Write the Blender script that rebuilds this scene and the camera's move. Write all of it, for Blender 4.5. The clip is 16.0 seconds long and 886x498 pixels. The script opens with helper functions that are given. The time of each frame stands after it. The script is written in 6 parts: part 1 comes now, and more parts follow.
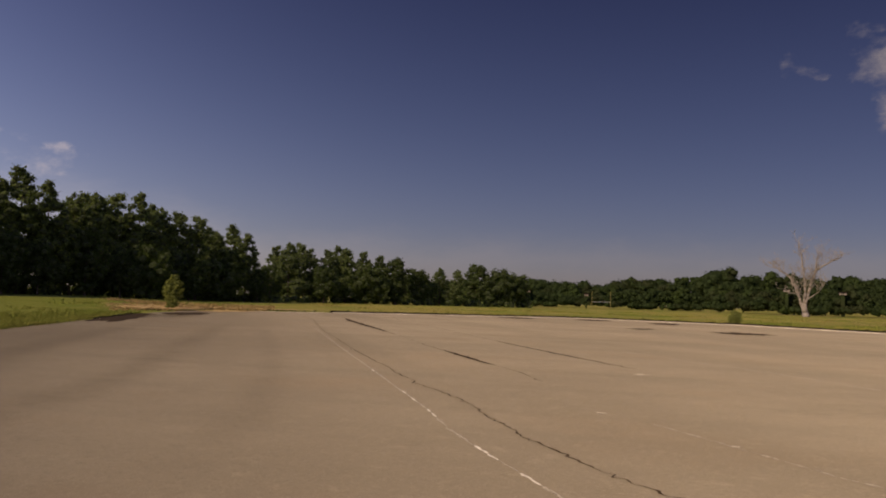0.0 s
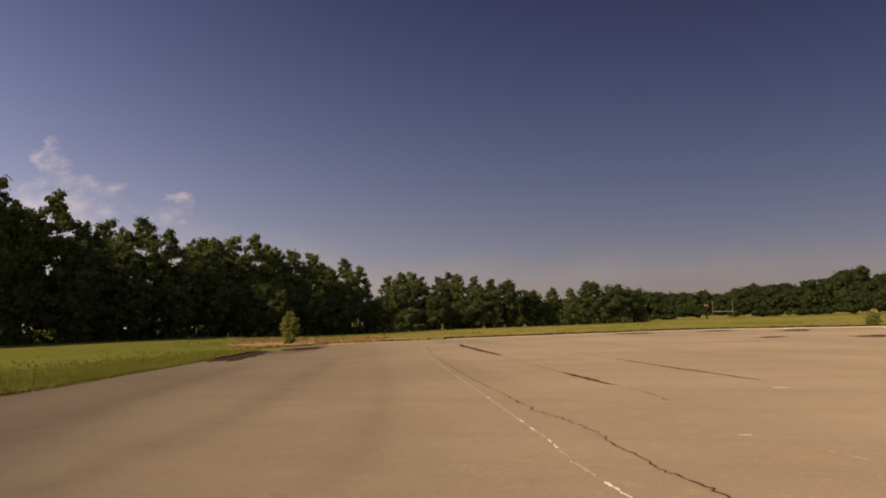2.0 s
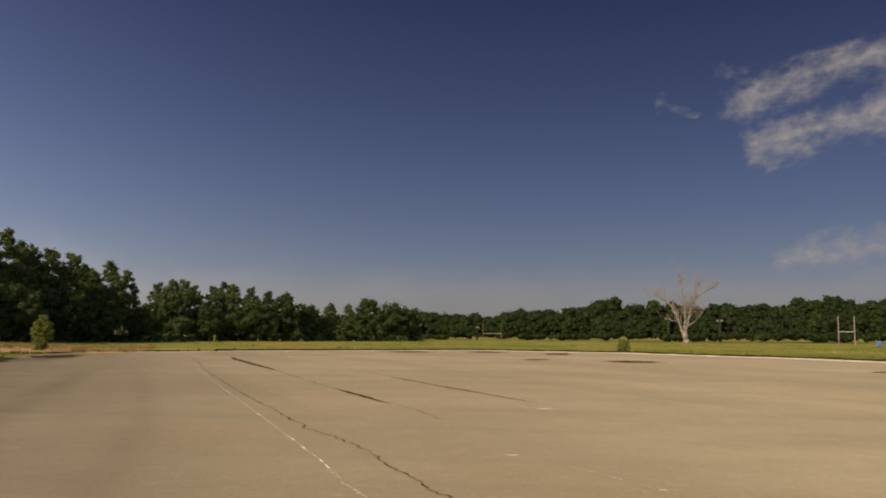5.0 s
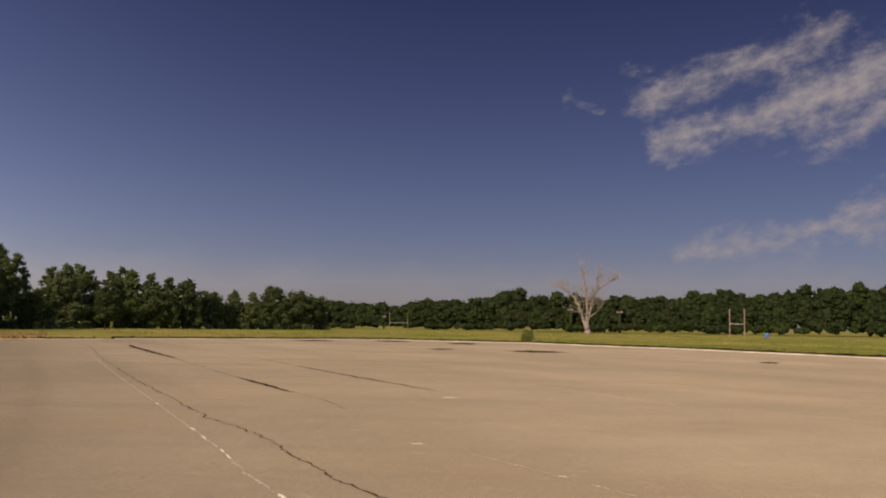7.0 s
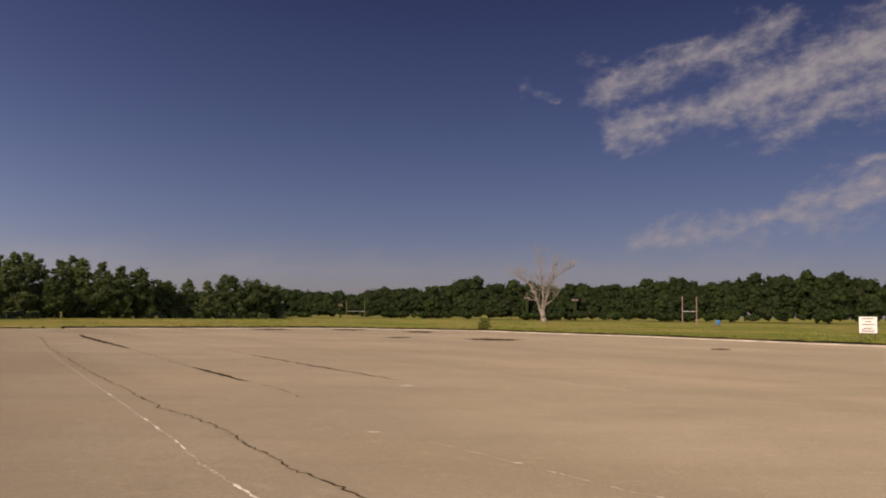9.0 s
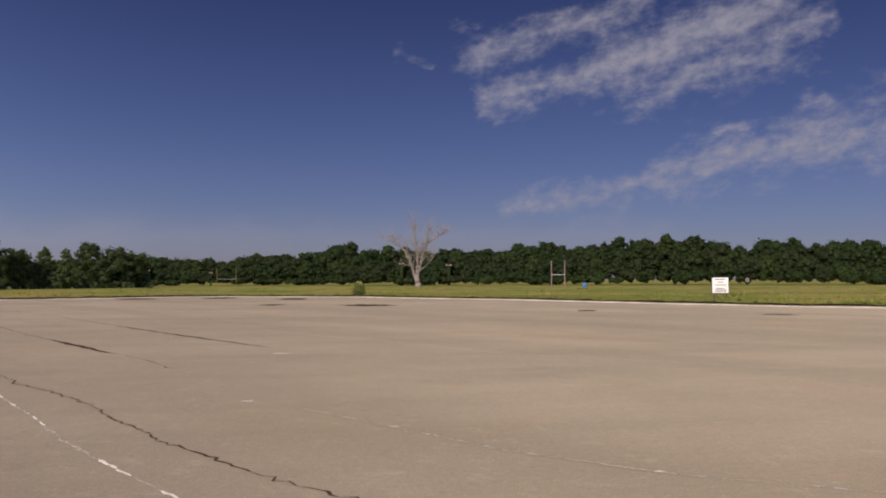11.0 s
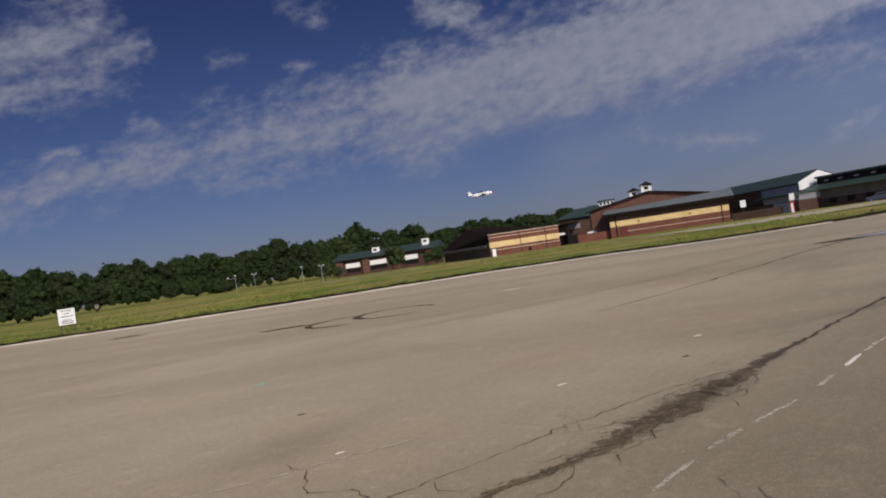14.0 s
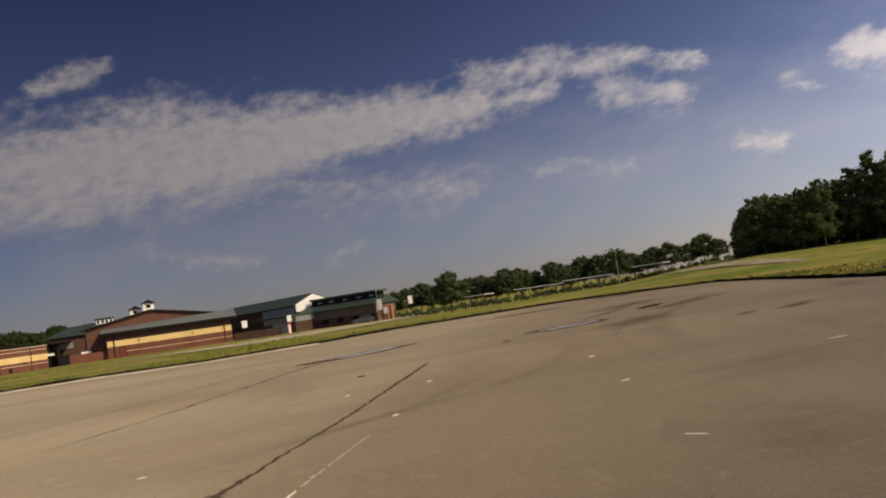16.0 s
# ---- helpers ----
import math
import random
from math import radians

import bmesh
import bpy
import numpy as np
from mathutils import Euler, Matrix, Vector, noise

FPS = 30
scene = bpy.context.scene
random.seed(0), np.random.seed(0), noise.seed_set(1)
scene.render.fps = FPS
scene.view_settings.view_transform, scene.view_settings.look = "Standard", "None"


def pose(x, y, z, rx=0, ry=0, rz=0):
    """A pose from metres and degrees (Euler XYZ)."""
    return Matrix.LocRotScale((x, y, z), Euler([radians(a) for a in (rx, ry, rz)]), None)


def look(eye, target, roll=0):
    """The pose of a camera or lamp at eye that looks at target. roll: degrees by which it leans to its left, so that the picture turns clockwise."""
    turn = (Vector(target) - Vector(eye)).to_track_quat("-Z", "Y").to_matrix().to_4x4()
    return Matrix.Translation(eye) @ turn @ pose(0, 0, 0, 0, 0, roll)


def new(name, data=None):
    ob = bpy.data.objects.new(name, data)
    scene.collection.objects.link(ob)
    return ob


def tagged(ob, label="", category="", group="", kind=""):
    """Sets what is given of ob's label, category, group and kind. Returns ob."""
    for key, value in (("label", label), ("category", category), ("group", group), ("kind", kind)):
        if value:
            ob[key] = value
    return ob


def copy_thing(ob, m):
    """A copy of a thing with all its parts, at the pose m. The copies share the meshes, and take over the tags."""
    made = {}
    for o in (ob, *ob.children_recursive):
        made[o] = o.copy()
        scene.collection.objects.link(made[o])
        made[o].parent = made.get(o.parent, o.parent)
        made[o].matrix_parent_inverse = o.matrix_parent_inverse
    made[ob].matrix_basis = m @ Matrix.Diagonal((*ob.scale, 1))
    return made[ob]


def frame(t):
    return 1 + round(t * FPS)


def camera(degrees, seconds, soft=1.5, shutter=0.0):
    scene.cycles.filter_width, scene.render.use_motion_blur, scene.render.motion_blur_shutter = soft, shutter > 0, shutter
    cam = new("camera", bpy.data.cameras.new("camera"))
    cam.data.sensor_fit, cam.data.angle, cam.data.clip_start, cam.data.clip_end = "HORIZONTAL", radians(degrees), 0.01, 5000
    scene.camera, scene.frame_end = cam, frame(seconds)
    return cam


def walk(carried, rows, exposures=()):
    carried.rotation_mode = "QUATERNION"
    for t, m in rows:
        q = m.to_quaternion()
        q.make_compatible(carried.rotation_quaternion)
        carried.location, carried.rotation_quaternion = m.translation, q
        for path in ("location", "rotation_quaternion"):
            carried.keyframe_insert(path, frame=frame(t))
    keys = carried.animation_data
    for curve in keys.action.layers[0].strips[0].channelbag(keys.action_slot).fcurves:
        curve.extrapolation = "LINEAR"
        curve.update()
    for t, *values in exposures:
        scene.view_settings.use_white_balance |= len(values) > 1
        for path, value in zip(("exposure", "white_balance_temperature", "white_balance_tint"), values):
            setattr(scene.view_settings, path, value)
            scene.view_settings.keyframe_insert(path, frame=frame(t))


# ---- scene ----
import itertools

# ---------------------------------------------------------------- camera
cam = camera(55.34, 16.0, soft=1.9)
EYE_H = 1.7
# seconds, x, y, heading (0 = +y, to the right positive), pitch, roll
PATH = [
    (0.0, 0.56, -1.12, -25.24, 3.40, 1.70),
    (0.5, 0.45, -0.95, -31.05, 3.84, 2.40),
    (1.0, 0.28, -0.85, -33.90, 3.03, 4.50),
    (1.5, 0.12, -0.34, -35.04, 4.72, 0.10),
    (2.0, 0.18, -0.28, -32.65, 4.97, -1.90),
    (2.5, 0.00, 0.00, -28.50, 3.66, -0.40),
    (3.0, 0.00, 0.00, -26.70, 4.21, 0.35),
    (3.5, 0.00, 0.00, -25.50, 5.31, 0.80),
    (4.0, 0.00, 0.00, -23.33, 4.94, 0.28),
    (4.5, 0.00, 0.00, -20.45, 5.33, 0.08),
    (5.0, 0.00, 0.00, -17.84, 5.82, 0.35),
    (7.3, 0.00, 0.00, -10.80, 5.12, 0.65),
    (7.5, 0.00, 0.00, -10.32, 5.12, 0.60),
    (8.0, 0.00, 0.00, -9.65, 5.07, 1.10),
    (8.2, 0.00, 0.00, -9.70, 5.02, 1.00),
    (10.5, 0.00, 0.00, -3.12, 2.60, -0.25),
    (11.0, 0.00, 0.00, -0.13, 2.12, -0.18),
    (11.5, 0.00, 0.00, 3.72, 1.90, 0.40),
    (12.0, 0.00, 0.00, 9.58, 1.67, -0.45),
    (12.1, 0.00, 0.00, 15.16, 1.12, -2.50),
    (12.5, 0.00, 0.00, 15.56, 1.04, -2.32),
    (13.0, 0.03, 0.00, 22.64, 1.12, -2.90),
    (13.5, 0.05, 0.00, 31.80, 0.10, -5.22),
    (14.0, 0.30, 0.00, 42.16, 0.35, -8.52),
    (14.5, 0.50, -0.05, 55.35, 1.55, -13.35),
    (15.0, 0.75, 0.00, 63.07, 1.53, -7.38),
    (15.5, 1.10, -0.03, 69.21, 1.47, -7.42),
    (16.0, 1.45, -0.15, 75.46, 3.50, -8.15),
]


def pose_row(x, y, yaw, pitch, roll):
    a, p = radians(yaw), radians(pitch)
    way = Vector((math.sin(a) * math.cos(p), math.cos(a) * math.cos(p), math.sin(p)))
    eye = Vector((x, y, EYE_H))
    return look(eye, eye + way, roll)


walk(cam, [(t, pose_row(*r)) for t, *r in PATH], exposures=[
    (0.0, -0.39, 8000, 15), (0.5, -0.19, 8150, 15), (1.0, -0.15, 8050, 15), (1.5, -0.12, 7800, 13), (2.0, -0.11, 9500, 17), (2.5, -0.13, 8700, 17), (3.0, -0.12, 8400, 9), (3.5, -0.10, 8200, 13), (4.5, -0.12, 7900, 14), (5.0, -0.12, 8200, 3),
    (7.5, -0.10, 7850, 14), (8.2, -0.10, 7850, 14), (10.5, -0.16, 6550, 14), (11.5, -0.15, 6150, 13), (12.0, -0.31, 6050, 14), (12.5, -0.31, 6200, 16), (13.5, -0.38, 6000, 10), (14.0, -0.41, 5900, 7), (14.5, -0.39, 6400, 7),
    (15.0, -0.43, 6900, 6), (15.5, -0.43, 6700, 4), (16.0, -0.33, 7700, 5)])

# ---------------------------------------------------------------- light
SUN_AZ, SUN_EL = 202.0, 34.0


def heading(az):
    return Vector((math.sin(radians(az)), math.cos(radians(az)), 0))


sun_way = heading(SUN_AZ) * math.cos(radians(SUN_EL)) + Vector((0, 0, math.sin(radians(SUN_EL))))
sun = new("sun", bpy.data.lights.new("sun", "SUN"))
sun.data.energy, sun.data.angle, sun.data.color = 4.6, radians(0.5), (1.0, 0.86, 0.66)
sun.matrix_world = look((0, 0, 60), Vector((0, 0, 60)) - sun_way)

world = bpy.data.worlds.new("sky")
scene.world = world
world.use_nodes = True
wn, wl = world.node_tree.nodes, world.node_tree.links
wn.clear()


def wmath(op, a, b=None, clamp=False):
    n = wn.new("ShaderNodeMath")
    n.operation, n.use_clamp = op, clamp
    for i, v in enumerate((a, b)):
        if v is None:
            continue
        if isinstance(v, (int, float)):
            n.inputs[i].default_value = v
        else:
            wl.new(v, n.inputs[i])
    return n.outputs[0]


def wmix(fac, a, b, kind="MIX"):
    n = wn.new("ShaderNodeMixRGB")
    n.blend_type = kind
    for i, v in enumerate((fac, a, b)):
        if isinstance(v, (int, float)):
            n.inputs[i].default_value = v
        elif isinstance(v, tuple):
            n.inputs[i].default_value = (*v, 1)
        else:
            wl.new(v, n.inputs[i])
    return n.outputs[0]


sky = wn.new("ShaderNodeTexSky")
sky.sky_type, sky.sun_disc = "NISHITA", False
sky.sun_elevation, sky.sun_rotation = radians(SUN_EL), radians(SUN_AZ)
sky.altitude, sky.air_density, sky.dust_density, sky.ozone_density = 300, 1.0, 0.6, 3.0
direction = wn.new("ShaderNodeTexCoord").outputs["Generated"]
split = wn.new("ShaderNodeSeparateXYZ")
wl.new(direction, split.inputs[0])
AZ = wmath("MULTIPLY", wmath("ARCTAN2", split.outputs[0], split.outputs[1]), 57.2958)
EL = wmath("MULTIPLY", wmath("ARCSINE", split.outputs[2]), 57.2958)
# cloud banks, each a soft band: heading and height at one end, at the other, half width at both, thickness
BANKS_NORTH = [
    (2.7, 15.2, 13.5, 17.9, 1.0, 0.9, 0.62), (3.4, 12.1, 11.1, 13.9, 0.9, 1.3, 0.95), (11.1, 13.9, 21.2, 17.3, 1.5, 1.6, 1.0), (13.1, 11.8, 21.7, 14.8, 0.8, 1.4, 0.85),
    (21.7, 14.8, 24.6, 16.0, 1.3, 0.6, 0.9), (4.2, 4.9, 11.0, 5.9, 0.5, 0.8, 0.6), (11.0, 5.9, 21.6, 8.4, 0.9, 1.4, 0.8), (21.6, 8.4, 31.5, 9.6, 1.4, 1.9, 0.9), (31.5, 9.6, 41.0, 10.6, 1.9, 2.5, 1.0),
    (27.8, 6.8, 43.5, 7.3, 0.6, 0.9, 0.5), (42.0, 13.3, 42.4, 13.2, 0.8, 0.8, 0.8), (-2.6, 15.0, -0.8, 14.7, 0.5, 0.3, 0.25),
]
BANKS_EAST = [
    (41.0, 10.6, 50.4, 11.3, 2.4, 2.8, 1.5), (50.4, 11.3, 58.4, 11.8, 2.8, 3.0, 1.75), (58.4, 11.8, 69.6, 12.4, 2.9, 1.8, 1.85), (69.6, 12.4, 79.0, 12.8, 1.7, 1.2, 1.7), (79.0, 14.0, 84.0, 14.7, 0.9, 0.9, 1.0),
    (84.0, 14.7, 94.2, 13.1, 0.8, 0.4, 0.9), (78.5, 12.3, 84.1, 13.1, 0.8, 0.7, 0.9), (87.8, 12.1, 92.4, 11.2, 0.9, 0.7, 0.75), (63.0, 9.4, 78.0, 7.3, 0.9, 1.0, 0.5), (43.3, 16.5, 46.4, 15.2, 0.9, 0.6, 0.95),
    (50.8, 16.2, 54.6, 17.2, 0.5, 0.7, 0.95), (44.4, 13.6, 45.4, 13.7, 0.6, 0.6, 0.9), (96.0, 7.1, 97.7, 6.9, 0.6, 0.5, 1.1),
]
BANKS_THIN = [
    (103.4, 11.9, 105.2, 10.6, 0.8, 1.0, 1.3), (17.9, 9.4, 19.8, 9.5, 0.3, 0.3, 0.7), (23.8, 10.9, 24.4, 10.9, 0.5, 0.4, 0.7), (33.6, 13.6, 35.0, 13.4, 0.4, 0.4, 0.35), (29.6, 14.5, 30.8, 14.5, 0.4, 0.4, 0.35),
    (34.0, 17.3, 36.2, 16.9, 0.5, 0.5, 0.45), (56.5, 5.5, 63.0, 4.4, 0.4, 0.3, 0.4), (83.0, 7.8, 89.0, 7.1, 0.35, 0.3, 0.4), (98.9, 10.3, 100.3, 9.8, 0.3, 0.4, 0.5), (68.2, 3.9, 70.2, 4.1, 0.4, 0.3, 0.5),
    (-57.9, 11.2, -57.2, 9.4, 0.5, 0.7, 0.06), (-57.5, 8.3, -50.6, 7.7, 1.0, 0.9, 0.12), (-50.7, 8.3, -49.3, 8.4, 0.3, 0.3, 0.5),
]
BANKS_HAZE = [(52, 6.0, 112, 7.5, 4.0, 5.5, 1.0), (40, 8.2, 66, 9.2, 2.2, 2.6, 1.0), (-68, 6.0, -38, 2.6, 4.0, 1.6, 0.9), (-38, 2.6, 14, 3.0, 1.5, 1.1, 0.75)]
BANKS_BEHIND = [(122, 13, 158, 15, 2.5, 3.5, 1.0), (-142, 19, -100, 16, 3.5, 3.0, 1.0), (-172, 27, -128, 33, 5.0, 4.5, 1.0)]


def wnoise(x, y, scale, detail, rough):
    loc = wn.new("ShaderNodeCombineXYZ")
    wl.new(x, loc.inputs[0])
    wl.new(y, loc.inputs[1])
    n = wn.new("ShaderNodeTexNoise")
    n.inputs["Scale"].default_value, n.inputs["Detail"].default_value, n.inputs["Roughness"].default_value = scale, detail, rough
    wl.new(loc.outputs[0], n.inputs["Vector"])
    return wmath("SUBTRACT", n.outputs["Fac"], 0.5)


# the bands' outlines are frayed by two noises
AZF = wmath("ADD", AZ, wmath("MULTIPLY", wnoise(wmath("MULTIPLY", AZ, 0.25), wmath("MULTIPLY", EL, 0.45), 1.0, 5, 0.62), 4.5))
ELF = wmath("ADD", EL, wmath("MULTIPLY", wnoise(wmath("ADD", wmath("MULTIPLY", AZ, 0.25), 37.0), wmath("MULTIPLY", EL, 0.5), 1.0, 5, 0.62), 2.6))


def banked(banks):
    """How deep in one of the bands a direction lies: 1 in the middle of a thick one, 0 at its edge, -1 outside."""
    deep = None
    for a0, e0, a1, e1, w0, w1, thick in banks:
        length = math.hypot(a1 - a0, e1 - e0)
        ux, uy = (a1 - a0) / length, (e1 - e0) / length
        da, de = wmath("SUBTRACT", AZF, float(a0)), wmath("SUBTRACT", ELF, float(e0))
        along = wmath("ADD", wmath("MULTIPLY", da, ux), wmath("MULTIPLY", de, uy))
        held = wmath("MAXIMUM", wmath("MINIMUM", along, length), 0.0)
        past = wmath("SUBTRACT", along, held)
        off = wmath("SUBTRACT", wmath("MULTIPLY", de, ux), wmath("MULTIPLY", da, uy))
        d2 = wmath("ADD", wmath("MULTIPLY", past, past), wmath("MULTIPLY", off, off))
        wide = wmath("ADD", wmath("MULTIPLY", held, (w1 - w0) / length * 1.5), w0 * 1.5)
        inside = wmath("SUBTRACT", 1.0, wmath("DIVIDE", wmath("SQRT", d2), wide))
        bank = wmath("MULTIPLY", inside, thick)
        if thick < 0.3:
            bank = wmath("MINIMUM", inside, bank)
        deep = bank if deep is None else wmath("MAXIMUM", deep, bank)
    return wmath("MAXIMUM", deep, -1.0)


cover = banked(BANKS_NORTH + BANKS_EAST + BANKS_THIN + BANKS_BEHIND)
# slow wisps that lean with the banks, and small ripples
lean = wmath("SUBTRACT", EL, wmath("MULTIPLY", AZ, 0.12))
slow = wnoise(wmath("MULTIPLY", AZ, 0.20), wmath("MULTIPLY", lean, 0.55), 1.0, 6, 0.58)
fine = wnoise(wmath("MULTIPLY", AZ, 0.95), wmath("MULTIPLY", lean, 1.3), 1.0, 5, 0.6)
dense = wmath("ADD", cover, wmath("ADD", wmath("MULTIPLY", slow, 2.0), wmath("MULTIPLY", fine, 1.45)))
soft_edge = wn.new("ShaderNodeMapRange")
soft_edge.interpolation_type = "SMOOTHSTEP"
soft_edge.inputs["From Min"].default_value, soft_edge.inputs["From Max"].default_value = -0.22, 1.40
wl.new(dense, soft_edge.inputs["Value"])
haze = wn.new("ShaderNodeMapRange")
haze.inputs["From Min"].default_value, haze.inputs["From Max"].default_value = 0.0, 22.0
haze.inputs["To Min"].default_value, haze.inputs["To Max"].default_value = 0.0, 1.0
wl.new(EL, haze.inputs["Value"])
tint = wmix(haze.outputs[0], (0.352, 0.328, 0.472), (0.171, 0.154, 0.272))
clear = wmix(1.0, sky.outputs[0], tint, "MULTIPLY")
# the sky pales towards the sun's side
toward = wn.new("ShaderNodeVectorMath")
toward.operation = "DOT_PRODUCT"
wl.new(direction, toward.inputs[0])
toward.inputs[1].default_value = heading(SUN_AZ)
pale = wn.new("ShaderNodeMapRange")
for key, value in (("From Min", -1.0), ("From Max", 0.2), ("To Min", 0.0), ("To Max", 1.0)):
    pale.inputs[key].default_value = value
wl.new(toward.outputs["Value"], pale.inputs["Value"])
glare = wmath("ADD", wmath("MULTIPLY", wmath("POWER", pale.outputs[0], 2.4), 6.3), 1.0)
pale_rgb = wn.new("ShaderNodeCombineXYZ")
for i, power in enumerate((1.06, 1.0, 0.88)):
    wl.new(wmath("POWER", glare, power), pale_rgb.inputs[i])
blue = wmix(1.0, clear, pale_rgb.outputs[0], "MULTIPLY")
white = wn.new("ShaderNodeCombineXYZ")
for i, v in enumerate((3.35, 3.2, 3.72)):
    wl.new(wmath("MULTIPLY", wmath("POWER", glare, 0.72), v), white.inputs[i])
# a thin even veil under the banks
thin = wn.new("ShaderNodeMapRange")
thin.interpolation_type = "SMOOTHSTEP"
for key, value in (("From Min", -0.1), ("From Max", 1.3), ("To Max", 0.30)):
    thin.inputs[key].default_value = value
wl.new(wmath("ADD", banked(BANKS_HAZE), slow), thin.inputs["Value"])
hazy = wmix(thin.outputs[0], blue, white.outputs[0])
puffs = wmath("MULTIPLY", soft_edge.outputs[0], wmath("ADD", wmath("MULTIPLY", fine, 0.65), 0.84), clamp=True)
cloudy = wmix(puffs, hazy, white.outputs[0])
back = wn.new("ShaderNodeBackground")
back.inputs["Strength"].default_value = 0.10
wl.new(cloudy, back.inputs["Color"])
wl.new(back.outputs[0], wn.new("ShaderNodeOutputWorld").inputs[0])

# ---------------------------------------------------------------- small helpers


def P(az, r, z=0.0):
    return Vector((r * math.sin(radians(az)), r * math.cos(radians(az)), z))


def smooth(a, b, v):
    v = min(1, max(0, (v - a) / (b - a)))
    return v * v * (3 - 2 * v)


def ground_z(x, y):
    """Height of the land: a shallow dip towards the school, a low bank on the car park's side."""
    r = math.hypot(x, y)
    az = math.degrees(math.atan2(x, y))
    dip = -0.45 * smooth(105, 170, r) * smooth(24, 36, az) * (1 - smooth(78, 86, az))
    bank = 2.3 * smooth(75, 165, r) * smooth(85, 96, az) * (1 - smooth(125, 150, az))
    west = 0.7 * smooth(62, 112, r) * (1 - smooth(-52, -38, az)) * smooth(-130, -100, az)
    return dip + bank + west


def on_ground(az, r, z=0.0):
    p = P(az, r)
    return Vector((p.x, p.y, ground_z(p.x, p.y) - 0.05 + z))


def mesh_of(bm, name, material, shade=False):
    me = bpy.data.meshes.new(name)
    bm.to_mesh(me)
    bm.free()
    me.materials.append(material)
    if shade:
        me.polygons.foreach_set("use_smooth", [True] * len(me.polygons))
    return me


def part(name, bm, material, parent, label="", shade=False):
    """Links a bmesh as one mesh under a thing or a part."""
    ob = new(name, mesh_of(bm, name, material, shade))
    ob.parent = parent
    return tagged(ob, label)


def thing(name, m, label, category, group="", kind=""):
    ob = new(name)
    ob.matrix_basis = m
    return tagged(ob, label, category, group, kind)


def box(bm, x0, x1, y0, y1, z0, z1, bevel=0.0):
    g = bmesh.ops.create_cube(bm, size=1.0, matrix=Matrix.Translation(((x0 + x1) / 2, (y0 + y1) / 2, (z0 + z1) / 2)) @ Matrix.Diagonal((x1 - x0, y1 - y0, z1 - z0, 1)))
    if bevel:
        es = list({e for v in g["verts"] for e in v.link_edges})
        bmesh.ops.bevel(bm, geom=es, offset=bevel, segments=1, affect="EDGES")
    return bm


def boxes(*spec, bevel=0.0):
    bm = bmesh.new()
    for s in spec:
        box(bm, *s, bevel=bevel)
    return bm


def tube(bm, a, b, r0, r1, n=8):
    a, b = Vector(a), Vector(b)
    d = b - a
    m = Matrix.Translation((a + b) / 2) @ d.to_track_quat("Z", "Y").to_matrix().to_4x4()
    bmesh.ops.create_cone(bm, cap_ends=True, segments=n, radius1=r0, radius2=r1, depth=d.length, matrix=m)
    return bm


def solid(faces_points):
    """A closed or open shell from corner loops."""
    bm = bmesh.new()
    for loop in faces_points:
        bm.faces.new([bm.verts.new(p) for p in loop])
    bmesh.ops.remove_doubles(bm, verts=bm.verts, dist=0.001)
    bmesh.ops.recalc_face_normals(bm, faces=bm.faces)
    return bm


def slab(loop, thick):
    """A sheet of some thickness under a planar loop."""
    bm = bmesh.new()
    f = bm.faces.new([bm.verts.new(p) for p in loop])
    if f.normal.z < 0 or f.calc_area() == 0:
        f.normal_update()
    g = bmesh.ops.extrude_face_region(bm, geom=[f])
    for v in (v for v in g["geom"] if isinstance(v, bmesh.types.BMVert)):
        v.co.z -= thick
    bmesh.ops.recalc_face_normals(bm, faces=bm.faces)
    return bm


# ---------------------------------------------------------------- materials


